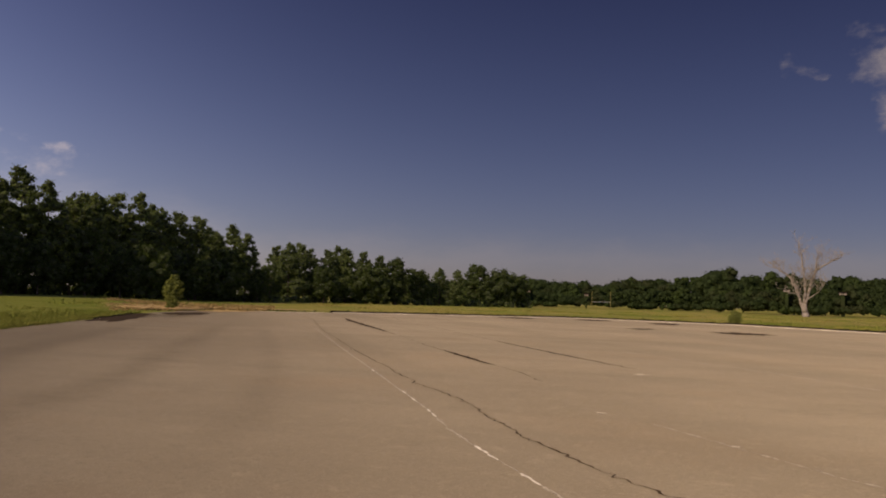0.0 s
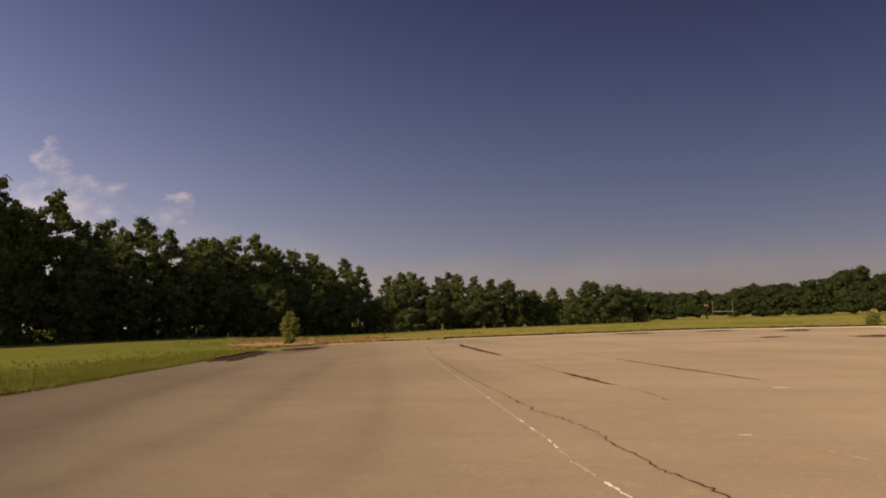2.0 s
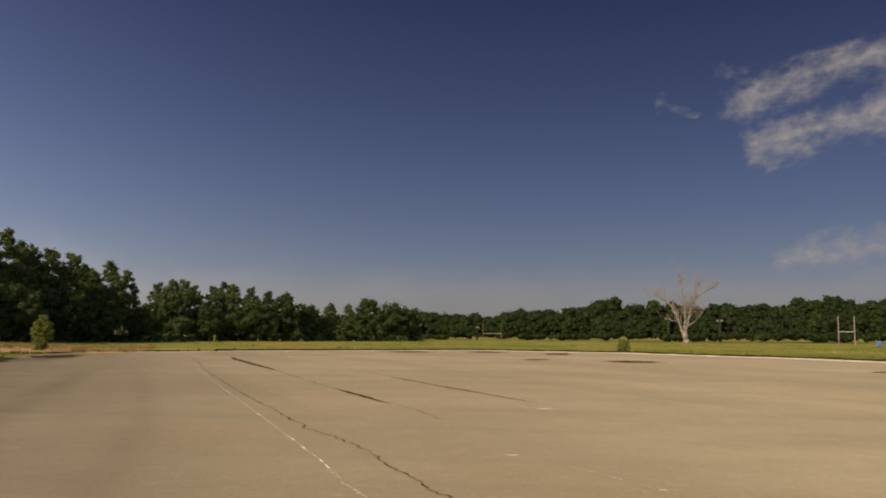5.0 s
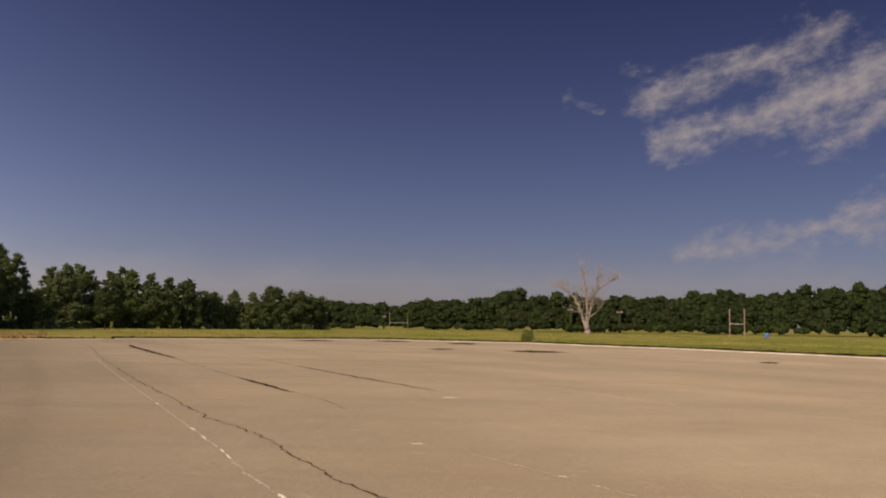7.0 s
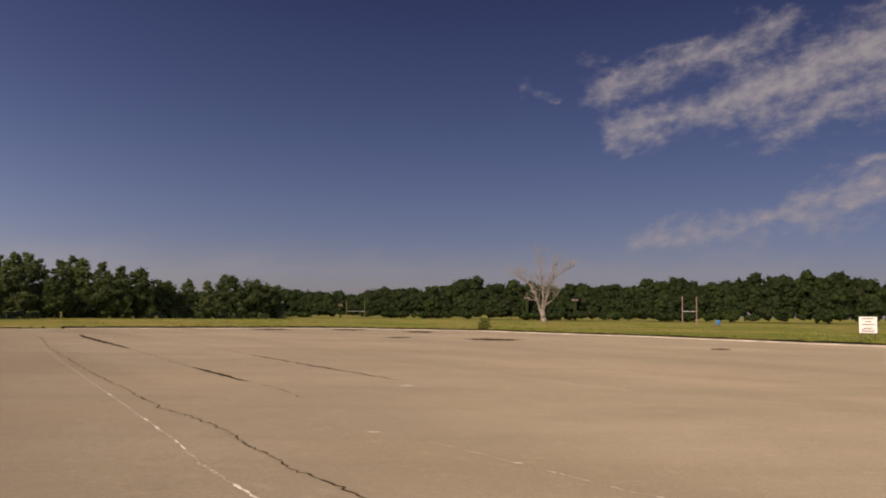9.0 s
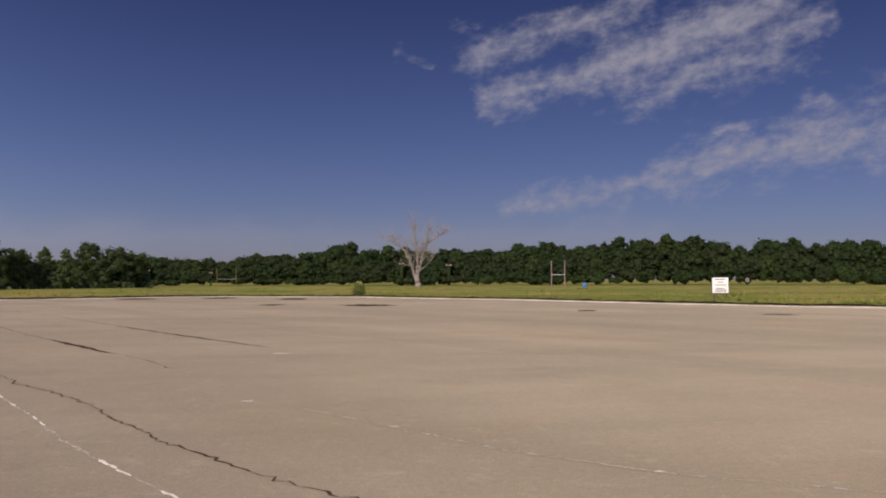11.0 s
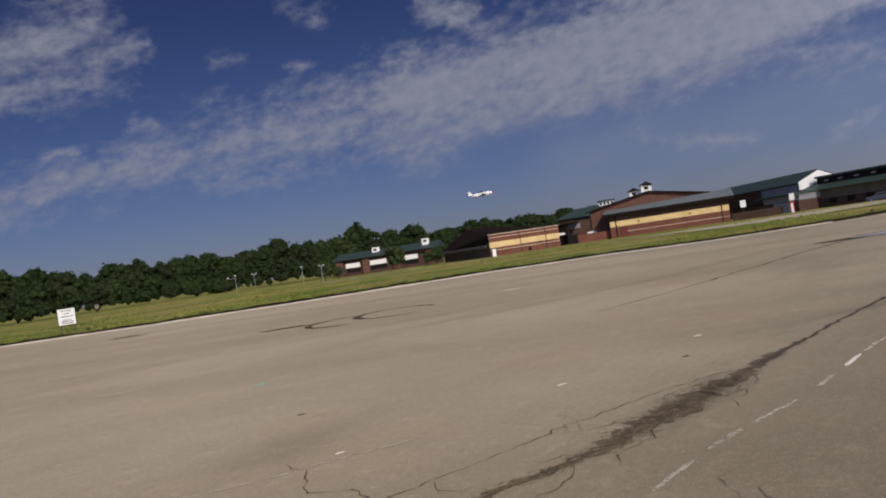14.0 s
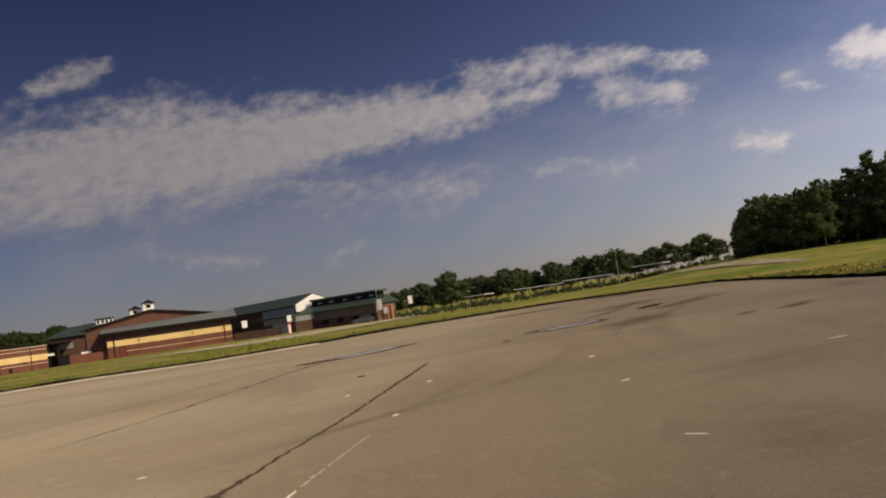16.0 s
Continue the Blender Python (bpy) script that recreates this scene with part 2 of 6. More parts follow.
class Mat:
    def __init__(self, name, rough=0.8, metal=0.0):
        self.m = bpy.data.materials.new(name)
        self.m.use_nodes = True
        self.n, self.l = self.m.node_tree.nodes, self.m.node_tree.links
        self.b = self.n["Principled BSDF"]
        self.b.inputs["Roughness"].default_value, self.b.inputs["Metallic"].default_value = rough, metal
        self.b.inputs["Specular IOR Level"].default_value = 0.3
        self.co = self.n.new("ShaderNodeTexCoord").outputs["Object"]

    def place(self, kind):
        if kind == "world":
            self.co = self.n.new("ShaderNodeNewGeometry").outputs["Position"]
        return self

    def noise(self, scale, detail=4, rough=0.6, stretch=(1, 1, 1), turn=0.0, shift=(0, 0, 0)):
        mp = self.n.new("ShaderNodeMapping")
        mp.inputs["Scale"].default_value = stretch
        mp.inputs["Location"].default_value = shift
        spin = self.n.new("ShaderNodeMapping")
        spin.inputs["Rotation"].default_value = (0, 0, radians(turn))
        self.l.new(self.co, spin.inputs[0])
        self.l.new(spin.outputs[0], mp.inputs[0])
        t = self.n.new("ShaderNodeTexNoise")
        t.inputs["Scale"].default_value, t.inputs["Detail"].default_value, t.inputs["Roughness"].default_value = scale, detail, rough
        self.l.new(mp.outputs[0], t.inputs["Vector"])
        return t.outputs["Fac"]

    def ramp(self, fac, lo, hi, a=0.0, b=1.0):
        r = self.n.new("ShaderNodeMapRange")
        r.interpolation_type = "SMOOTHSTEP"
        for k, v in (("From Min", lo), ("From Max", hi), ("To Min", a), ("To Max", b)):
            r.inputs[k].default_value = v
        self.l.new(fac, r.inputs["Value"])
        return r.outputs[0]

    def mix(self, fac, a, b, kind="MIX"):
        n = self.n.new("ShaderNodeMixRGB")
        n.blend_type = kind
        for i, v in enumerate((fac, a, b)):
            if isinstance(v, (int, float)):
                n.inputs[i].default_value = v
            elif isinstance(v, tuple):
                n.inputs[i].default_value = (*v, 1)
            else:
                self.l.new(v, n.inputs[i])
        return n.outputs[0]

    def color(self, c):
        if isinstance(c, tuple):
            self.b.inputs["Base Color"].default_value = (*c, 1)
        else:
            self.l.new(c, self.b.inputs["Base Color"])
        return self

    def bump(self, fac, strength, dist):
        n = self.n.new("ShaderNodeBump")
        n.inputs["Strength"].default_value, n.inputs["Distance"].default_value = strength, dist
        self.l.new(fac, n.inputs["Height"])
        self.l.new(n.outputs[0], self.b.inputs["Normal"])
        return self

    def island(self):
        return self.n.new("ShaderNodeNewGeometry").outputs["Random Per Island"]

    def each(self):
        return self.n.new("ShaderNodeObjectInfo").outputs["Random"]


def plain(name, c, rough=0.7, metal=0.0, vary=0.25, scale=3.0, worn=None):
    """Paint, plaster, metal: one colour with blotches, fine grain and a little relief."""
    k = Mat(name, rough, metal)
    k.b.inputs["Diffuse Roughness"].default_value = 0.8
    dark = tuple(v * (1 - vary) for v in c)
    light = tuple(min(1, v * (1 + vary * 0.5)) for v in c)
    col = k.mix(k.ramp(k.noise(scale, 5), 0.3, 0.7), dark, light)
    col = k.mix(k.ramp(k.noise(scale * 12, 3), 0.35, 0.75, 0, 0.35), col, dark)
    if worn is not None:
        k.place("world")
        holes = k.ramp(k.noise(16, 5, 0.75), worn - 0.05, worn + 0.05)
        k.l.new(holes, k.b.inputs["Alpha"])
    return k.color(col).bump(k.noise(scale * 20, 3), 0.15, 0.01).m


def asphalt_material():
    k = Mat("asphalt", 0.95).place("world")
    k.b.inputs["Specular IOR Level"].default_value = 0.12
    k.b.inputs["Diffuse Roughness"].default_value = 1.0
    big = k.ramp(k.noise(0.06, 6, 0.65), 0.34, 0.66)
    col = k.mix(big, (0.218, 0.180, 0.126), (0.304, 0.254, 0.176))
    warm = k.ramp(k.noise(0.16, 5, 0.65, shift=(31, 7, 0)), 0.50, 0.70, 0, 0.5)
    col = k.mix(warm, col, (0.262, 0.196, 0.124))
    streak = k.ramp(k.noise(0.25, 4, 0.6, (0.2, 1.6, 1), -8), 0.45, 0.72, 0, 0.4)
    col = k.mix(streak, col, (0.180, 0.148, 0.104))
    lane = k.ramp(k.noise(0.11, 3, 0.5, (1.8, 0.16, 1), -38, (4, 2, 0)), 0.45, 0.68, 0, 0.55)
    col = k.mix(lane, col, (0.180, 0.148, 0.101))
    spots = k.ramp(k.noise(1.1, 6, 0.75), 0.56, 0.76, 0, 0.5)
    col = k.mix(spots, col, (0.166, 0.138, 0.095))
    pale = k.ramp(k.noise(2.3, 6, 0.75, shift=(9, 3, 0)), 0.52, 0.74, 0, 0.6)
    col = k.mix(pale, col, (0.339, 0.290, 0.202))
    mottle = k.noise(11, 5, 0.85)
    col = k.mix(k.ramp(mottle, 0.5, 0.72, 0, 0.75), col, (0.153, 0.129, 0.089))
    col = k.mix(k.ramp(mottle, 0.28, 0.46, 0.65, 0.0), col, (0.353, 0.303, 0.214))
    grit = k.noise(60, 3, 0.8)
    col = k.mix(k.ramp(grit, 0.4, 0.68, 0, 0.55), col, (0.133, 0.112, 0.078))
    stone = k.n.new("ShaderNodeTexVoronoi")
    stone.inputs["Scale"].default_value = 34
    k.l.new(k.co, stone.inputs["Vector"])
    col = k.mix(k.ramp(stone.outputs["Distance"], 0.0, 0.32, 0.75, 0.0), col, (0.386, 0.336, 0.243))
    # the asphalt is darker west of the dashed line and south of the eastern seam
    fray = k.noise(0.5, 5, 0.7, shift=(17, 5, 0))
    for way, lo, hi, shade in (((-0.798, -0.6025, 0), -3.5, 9.0, (0.70, 0.70, 0.705)), ((0.134, -0.991, 0), -5.0, -1.6, (0.85, 0.83, 0.82))):
        side = k.n.new("ShaderNodeVectorMath")
        side.operation = "DOT_PRODUCT"
        k.l.new(k.co, side.inputs[0])
        side.inputs[1].default_value = way
        worn = k.n.new("ShaderNodeMath")
        worn.operation = "ADD"
        k.l.new(side.outputs["Value"], worn.inputs[0])
        k.l.new(fray, worn.inputs[1])
        col = k.mix(k.ramp(worn.outputs[0], lo + 0.5, hi + 0.5), col, k.mix(1.0, col, shade, "MULTIPLY"))
    return k.color(col).bump(grit, 0.45, 0.008).m


def grass_material(name, dry=0.5, tufts=False):
    k = Mat(name, 0.95)
    k.b.inputs["Specular IOR Level"].default_value = 0.1
    k.place("world")
    field = k.ramp(k.noise(0.05, 6, 0.7), 0.42, 0.58)
    col = k.mix(field, (0.160, 0.215, 0.030), (0.330, 0.300, 0.078))
    col = k.mix(k.ramp(k.noise(0.20, 6, 0.75, shift=(5, 8, 0)), 0.47, 0.62, 0, 0.8), col, (0.121, 0.172, 0.022))
    col = k.mix(k.ramp(k.noise(0.10, 4, 0.6, shift=(25, 3, 0)), 0.47, 0.58, 0, 0.6), col, (0.420, 0.300, 0.110))
    col = k.mix(k.ramp(k.noise(0.022, 4, 0.6, shift=(2, 14, 0)), 0.46, 0.60, 0, 0.5), col, (0.390, 0.290, 0.090))
    col = k.mix(k.ramp(k.noise(0.05, 5, 0.7, shift=(42, 6, 0)), 0.52, 0.60, 0, 0.9), col, (0.165, 0.215, 0.032))
    side = k.n.new("ShaderNodeVectorMath")
    side.operation = "DOT_PRODUCT"
    k.l.new(k.co, side.inputs[0])
    side.inputs[1].default_value = (-0.82, -0.57, 0)
    lush = k.ramp(side.outputs["Value"], 8.0, 14.0, 0, 0.8)
    rich = k.mix(k.ramp(k.noise(0.3, 5, 0.7, shift=(3, 21, 0)), 0.4, 0.65), (0.130, 0.170, 0.027), (0.195, 0.200, 0.042))
    col = k.mix(lush, col, rich)
    fine = k.noise(6.0, 4, 0.75)
    col = k.mix(k.ramp(fine, 0.35, 0.75, 0, 0.55), col, (0.117, 0.138, 0.022))
    if tufts:
        col = k.mix(k.ramp(k.island(), 0.0, 1.0, 0, 0.45), col, (0.090, 0.115, 0.022))
    return k.color(col).bump(fine, 0.8, 0.15).m


def leaf_material(name, dark, light, dry=None, through_share=0.35):
    k = Mat(name, 0.75)
    k.b.inputs["Specular IOR Level"].default_value = 0.15
    col = k.mix(k.island(), dark, light)
    col = k.mix(k.ramp(k.noise(0.35, 3), 0.4, 0.7, 0, 0.5), col, tuple(v * 0.6 for v in dark))
    col = k.mix(k.ramp(k.each(), 0.0, 1.0, 0, 0.35), col, dry or tuple(v * 1.2 for v in light))
    k.color(col)
    # light that comes through the leaves
    thin = k.n.new("ShaderNodeBsdfTranslucent")
    glow = k.mix(1.0, col, (1.0, 1.15, 0.55), "MULTIPLY")
    k.l.new(glow, thin.inputs["Color"])
    both = k.n.new("ShaderNodeMixShader")
    both.inputs[0].default_value = through_share
    k.l.new(k.b.outputs[0], both.inputs[1])
    k.l.new(thin.outputs[0], both.inputs[2])
    k.l.new(both.outputs[0], k.n["Material Output"].inputs[0])
    return k.m


def woods_material():
    m = leaf_material("woodland_leaves", (0.019, 0.032, 0.010), (0.027, 0.043, 0.012))
    n, l = m.node_tree.nodes, m.node_tree.links
    b = n["Principled BSDF"]
    before = b.inputs["Base Color"].links[0].from_socket
    where = n.new("ShaderNodeNewGeometry").outputs["Position"]
    for scale, lo, hi, c, share in ((0.085, 0.52, 0.66, (0.040, 0.039, 0.017), 0.5), (0.11, 0.34, 0.48, (0.038, 0.060, 0.014), -0.8)):
        t = n.new("ShaderNodeTexNoise")
        t.inputs["Scale"].default_value, t.inputs["Detail"].default_value = scale, 2
        l.new(where, t.inputs["Vector"])
        r = n.new("ShaderNodeMapRange")
        r.inputs["From Min"].default_value, r.inputs["From Max"].default_value = lo, hi
        r.inputs["To Min"].default_value, r.inputs["To Max"].default_value = (0, share) if share > 0 else (-share, 0)
        l.new(t.outputs["Fac"], r.inputs["Value"])
        mix = n.new("ShaderNodeMixRGB")
        l.new(r.outputs[0], mix.inputs[0])
        l.new(before, mix.inputs[1])
        mix.inputs[2].default_value = (*c, 1)
        before = mix.outputs[0]
    l.new(before, b.inputs["Base Color"])
    return m


def bark_material(name, c):
    k = Mat(name, 0.95)
    rings = k.noise(2.2, 5, 0.7, (3, 3, 0.5))
    col = k.mix(k.ramp(rings, 0.3, 0.7), tuple(v * 0.55 for v in c), c)
    return k.color(col).bump(rings, 0.7, 0.05).m


def brick_material(name, a, b, mortar):
    k = Mat(name, 0.9)
    t = k.n.new("ShaderNodeTexBrick")
    t.inputs["Scale"].default_value = 1.0
    t.inputs["Brick Width"].default_value, t.inputs["Row Height"].default_value = 0.4, 0.13
    t.inputs["Mortar Size"].default_value = 0.012
    for key, c in (("Color1", a), ("Color2", b), ("Mortar", mortar)):
        t.inputs[key].default_value = (*c, 1)
    mp = k.n.new("ShaderNodeMapping")
    mp.inputs["Rotation"].default_value = (radians(90), 0, 0)
    k.l.new(k.co, mp.inputs[0])
    k.l.new(mp.outputs[0], t.inputs["Vector"])
    col = k.mix(k.ramp(k.noise(0.5, 4), 0.35, 0.7, 0, 0.4), t.outputs["Color"], tuple(v * 0.6 for v in a))
    return k.color(col).bump(t.outputs["Fac"], -0.3, 0.01).m


def ribbed_material(name, c, rough=0.45):
    """Standing-seam metal sheet."""
    k = Mat(name, rough)
    if rough > 0.9:
        k.b.inputs["Specular IOR Level"].default_value = 0.02
    w = k.n.new("ShaderNodeTexWave")
    w.inputs["Scale"].default_value, w.inputs["Distortion"].default_value = 0.8, 0.0
    k.l.new(k.co, w.inputs["Vector"])
    col = k.mix(k.ramp(w.outputs["Fac"], 0.8, 1.0, 0, 0.4), c, tuple(v * 0.6 for v in c))
    col = k.mix(k.ramp(k.noise(0.4, 4), 0.35, 0.7, 0, 0.4), col, tuple(v * 0.75 for v in c))
    return k.color(col).bump(w.outputs["Fac"], 0.3, 0.03).m


ASPHALT = asphalt_material()
GRASS = grass_material("grass_field")
TUFT = grass_material("grass_blades", tufts=True)
def gravel_material():
    k = Mat("pale_gravel", 0.95).place("world")
    k.b.inputs["Diffuse Roughness"].default_value = 1.0
    col = k.mix(k.ramp(k.noise(0.6, 5, 0.7), 0.35, 0.7), (0.23, 0.19, 0.13), (0.34, 0.29, 0.21))
    col = k.mix(k.ramp(k.noise(0.09, 5, 0.65), 0.5, 0.62), col, (0.20, 0.20, 0.055))
    return k.color(col).bump(k.noise(8, 4, 0.8), 0.4, 0.03).m


GRAVEL = gravel_material()
TAR = plain("tar", (0.044, 0.032, 0.022), 1.0, scale=6)
TAR.node_tree.nodes["Principled BSDF"].inputs["Specular IOR Level"].default_value = 0.02
# near-black colour of the turf edge's face
TURF_FACE = plain("dark_turf_face", (0.026, 0.021, 0.014), 1.0, vary=0.5, scale=2)
TURF_FACE.node_tree.nodes["Principled BSDF"].inputs["Specular IOR Level"].default_value = 0.02
CRACK = plain("crack_dirt", (0.058, 0.041, 0.026), 1.0, scale=8)
CRACK.node_tree.nodes["Principled BSDF"].inputs["Specular IOR Level"].default_value = 0.03
CRUMBS = plain("crumbled_seam", (0.062, 0.046, 0.030), 1.0, vary=0.4, scale=6)
DIRT = plain("damp_dirt", (0.088, 0.063, 0.036), 1.0, vary=0.3, scale=4)
THIN_DIRT = plain("thin_dirt", (0.100, 0.074, 0.043), 0.95, vary=0.4, scale=4, worn=0.47)
SCANT_DIRT = plain("scant_dirt", (0.150, 0.112, 0.067), 0.95, vary=0.4, scale=5, worn=0.56)
HAIR = plain("hairline_dirt", (0.130, 0.106, 0.076), 0.95, vary=0.4, scale=8, worn=0.42)
WORN_PAINT = plain("worn_white_paint", (0.64, 0.59, 0.49), 0.8, vary=0.35, scale=14, worn=0.34)
FAINT_PAINT = plain("faded_paint", (0.36, 0.32, 0.25), 0.85, vary=0.3, scale=9, worn=0.45)
GREEN_PAINT = plain("green_paint", (0.14, 0.34, 0.23), 0.8, vary=0.4, scale=9)
CONCRETE = plain("pale_concrete", (0.50, 0.44, 0.34), 0.9, vary=0.3, scale=0.7)
PATCH = plain("repair_patch", (0.24, 0.225, 0.235), 0.6, vary=0.25, scale=0.6)
PINE = leaf_material("pine_needles", (0.056, 0.079, 0.027), (0.132, 0.170, 0.050))
LEAF = leaf_material("oak_leaves", (0.027, 0.042, 0.012), (0.064, 0.092, 0.023))
WOODS = woods_material()
SHRUB = leaf_material("shrub_leaves", (0.105, 0.120, 0.030), (0.225, 0.245, 0.070))
WEED = leaf_material("weed_leaves", (0.100, 0.125, 0.024), (0.200, 0.205, 0.052))
DRY = plain("dry_grass", (0.37, 0.255, 0.105), 0.95, vary=0.4, scale=1.2)
DULL_FRONT = plain("weathered_pale_siding", (0.36, 0.30, 0.26), 0.8)
STRAW = plain("dull_straw", (0.23, 0.195, 0.07), 0.95, vary=0.4, scale=1.2)
# filler inside the foliage; its dark colour paints the inner shade
CORE = plain("foliage_shade_filler", (0.046, 0.060, 0.025), 1.0, scale=1)
BARK = bark_material("pine_bark", (0.085, 0.065, 0.050))
DEADWOOD = bark_material("bleached_wood", (0.30, 0.255, 0.215))
BRICK = brick_material("red_brick", (0.135, 0.046, 0.027), (0.170, 0.062, 0.036), (0.14, 0.08, 0.055))
TAUPE = brick_material("taupe_brick", (0.125, 0.092, 0.074), (0.145, 0.108, 0.088), (0.12, 0.10, 0.08))
DARK_BRICK = brick_material("brown_brick", (0.060, 0.030, 0.022), (0.080, 0.040, 0.028), (0.09, 0.06, 0.045))
DULL_BRICK = brick_material("dull_red_brick", (0.105, 0.042, 0.028), (0.125, 0.052, 0.034), (0.13, 0.09, 0.06))
BUFF = brick_material("buff_brick", (0.64, 0.46, 0.19), (0.70, 0.51, 0.23), (0.6, 0.47, 0.27))
ORANGE_BRICK = brick_material("orange_brick", (0.34, 0.13, 0.06), (0.42, 0.17, 0.08), (0.4, 0.25, 0.16))
CAP = plain("pale_stone", (0.60, 0.50, 0.38), 0.85)
BROWN_ROOF = ribbed_material("brown_roofing", (0.020, 0.013, 0.011), 1.0)
DULL_TRIM = plain("dull_brown_trim", (0.105, 0.080, 0.066), 0.9)
GREEN_ROOF = ribbed_material("green_metal_roof", (0.040, 0.062, 0.049), 0.55)
GREY_ROOF = ribbed_material("grey_metal_roof", (0.15, 0.165, 0.16), 0.7)
WHITE = plain("white_paint", (0.80, 0.78, 0.74), 0.6, vary=0.08)
DARK = plain("near_black", (0.020, 0.017, 0.016), 0.95)
DARK.node_tree.nodes["Principled BSDF"].inputs["Specular IOR Level"].default_value = 0.05
GREYWALL = plain("grey_cladding", (0.25, 0.25, 0.26), 0.7)
PALE_GREY = plain("pale_grey_sheet", (0.42, 0.42, 0.41), 0.7)
STEEL = plain("galvanised_steel", (0.45, 0.45, 0.44), 0.45, 0.6)
PINK_STEEL = plain("weathered_red_steel", (0.30, 0.20, 0.19), 0.7)
DARK_RED = plain("dark_red_paint", (0.16, 0.035, 0.03), 0.6)
RED = plain("red_paint", (0.50, 0.07, 0.07), 0.6)
BLUE = plain("blue_vinyl", (0.06, 0.20, 0.42), 0.6)
BLACK = plain("black_rubber", (0.02, 0.02, 0.02), 0.8)

# ---------------------------------------------------------------- ground and pavement
# the lot's outline, walked round clockwise from the near corner of its west side
EDGE_FAR = [(-52.0, 57.0), (-52.0, 66.0), (-46.5, 72.5), (-40.5, 79.0), (-26.5, 92.0), (-9.0, 87.5), (6.0, 73.0), (13.7, 62.5), (22.2, 52.5),
            (30.5, 46.5), (41.0, 41.5), (47.5, 35.5), (49.5, 28.5), (56.0, 24.0), (66.5, 21.5), (74.0, 16.0), (81.0, 9.5), (80.6, 3.6), (78.0, -4.0),
            (66.0, -6.5), (53.0, -7.9), (40.6, -9.9)]
EDGE_WEST = [(-6.5, -14.0), (-14.5, -3.0), (-22.2, 10.6), (-25.2, 15.5), (-30.6, 23.4), (-37.5, 33.6), (-45.7, 45.3)]
EDGE_BACK = [(24.0, -15.0), (10.0, -22.0)]


def ragged_line(points, step, amount, seed):
    """A line through points, cut into steps and shifted a little at random."""
    rng = random.Random(seed)
    out = []
    for a, b in zip(points, points[1:]):
        a, b = Vector(a), Vector(b)
        n = max(1, int((b - a).length / step))
        side = Vector((-(b - a).y, (b - a).x)).normalized()
        for i in range(n):
            out.append(a.lerp(b, i / n) + side * rng.uniform(-amount, amount) * (1 if i else 0.4))
    out.append(Vector(points[-1]))
    return out


outline = ragged_line(EDGE_WEST + EDGE_FAR + EDGE_BACK + EDGE_WEST[:1], 1.4, 0.16, 3)[:-1]


def make_ground():
    rings = [0, 15, 30, 45, 60, 75, 90, 105, 120, 140, 160, 180, 200, 230, 260, 300, 350, 450, 700, 1200, 2200, 4200]
    step = 120
    vs, fs = [(0, 0, -0.05)], []
    for r in rings[1:]:
        for k in range(step):
            p = P(k * 360 / step, r)
            bump = 0.10 * (noise.noise((p.x * 0.05, p.y * 0.05, 0)) - 0.2) * smooth(95, 130, r)
            vs.append((p.x, p.y, -0.05 + ground_z(p.x, p.y) + bump))
    for k in range(step):
        fs.append((0, 1 + (k + 1) % step, 1 + k))
    for i in range(len(rings) - 2):
        for k in range(step):
            a, b = 1 + i * step + k, 1 + i * step + (k + 1) % step
            fs.append((a, b, b + step, a + step))
    me = bpy.data.meshes.new("ground")
    me.from_pydata(vs, [], fs)
    me.materials.append(GRASS)
    bm = bmesh.new()
    bm.from_mesh(me)
    bmesh.ops.recalc_face_normals(bm, faces=bm.faces)
    if bm.faces[0].normal.z < 0:
        bmesh.ops.reverse_faces(bm, faces=bm.faces)
    bm.to_mesh(me)
    bm.free()
    me.polygons.foreach_set("use_smooth", [True] * len(me.polygons))
    return tagged(new("ground", me), "rough mown field of green and dry yellow grass", "grass field", kind="structure")


make_ground()

bm = bmesh.new()
loop = [bm.verts.new((p.x, p.y, 0)) for p in outline]
es = [bm.edges.new((loop[i], loop[(i + 1) % len(loop)])) for i in range(len(loop))]
bmesh.ops.triangle_fill(bm, use_beauty=True, use_dissolve=False, edges=es)
rim = [e for e in bm.edges if len(e.link_faces) == 1]
g = bmesh.ops.extrude_edge_only(bm, edges=rim)
for v in (v for v in g["geom"] if isinstance(v, bmesh.types.BMVert)):
    v.co.z = -0.14
bmesh.ops.recalc_face_normals(bm, faces=bm.faces)
if max(bm.faces, key=lambda f: f.calc_area()).normal.z < 0:
    bmesh.ops.reverse_faces(bm, faces=bm.faces)
pavement = new("pavement", mesh_of(bm, "pavement", ASPHALT))
tagged(pavement, "old sun-bleached asphalt lot with cracks and worn markings", "pavement", kind="structure")


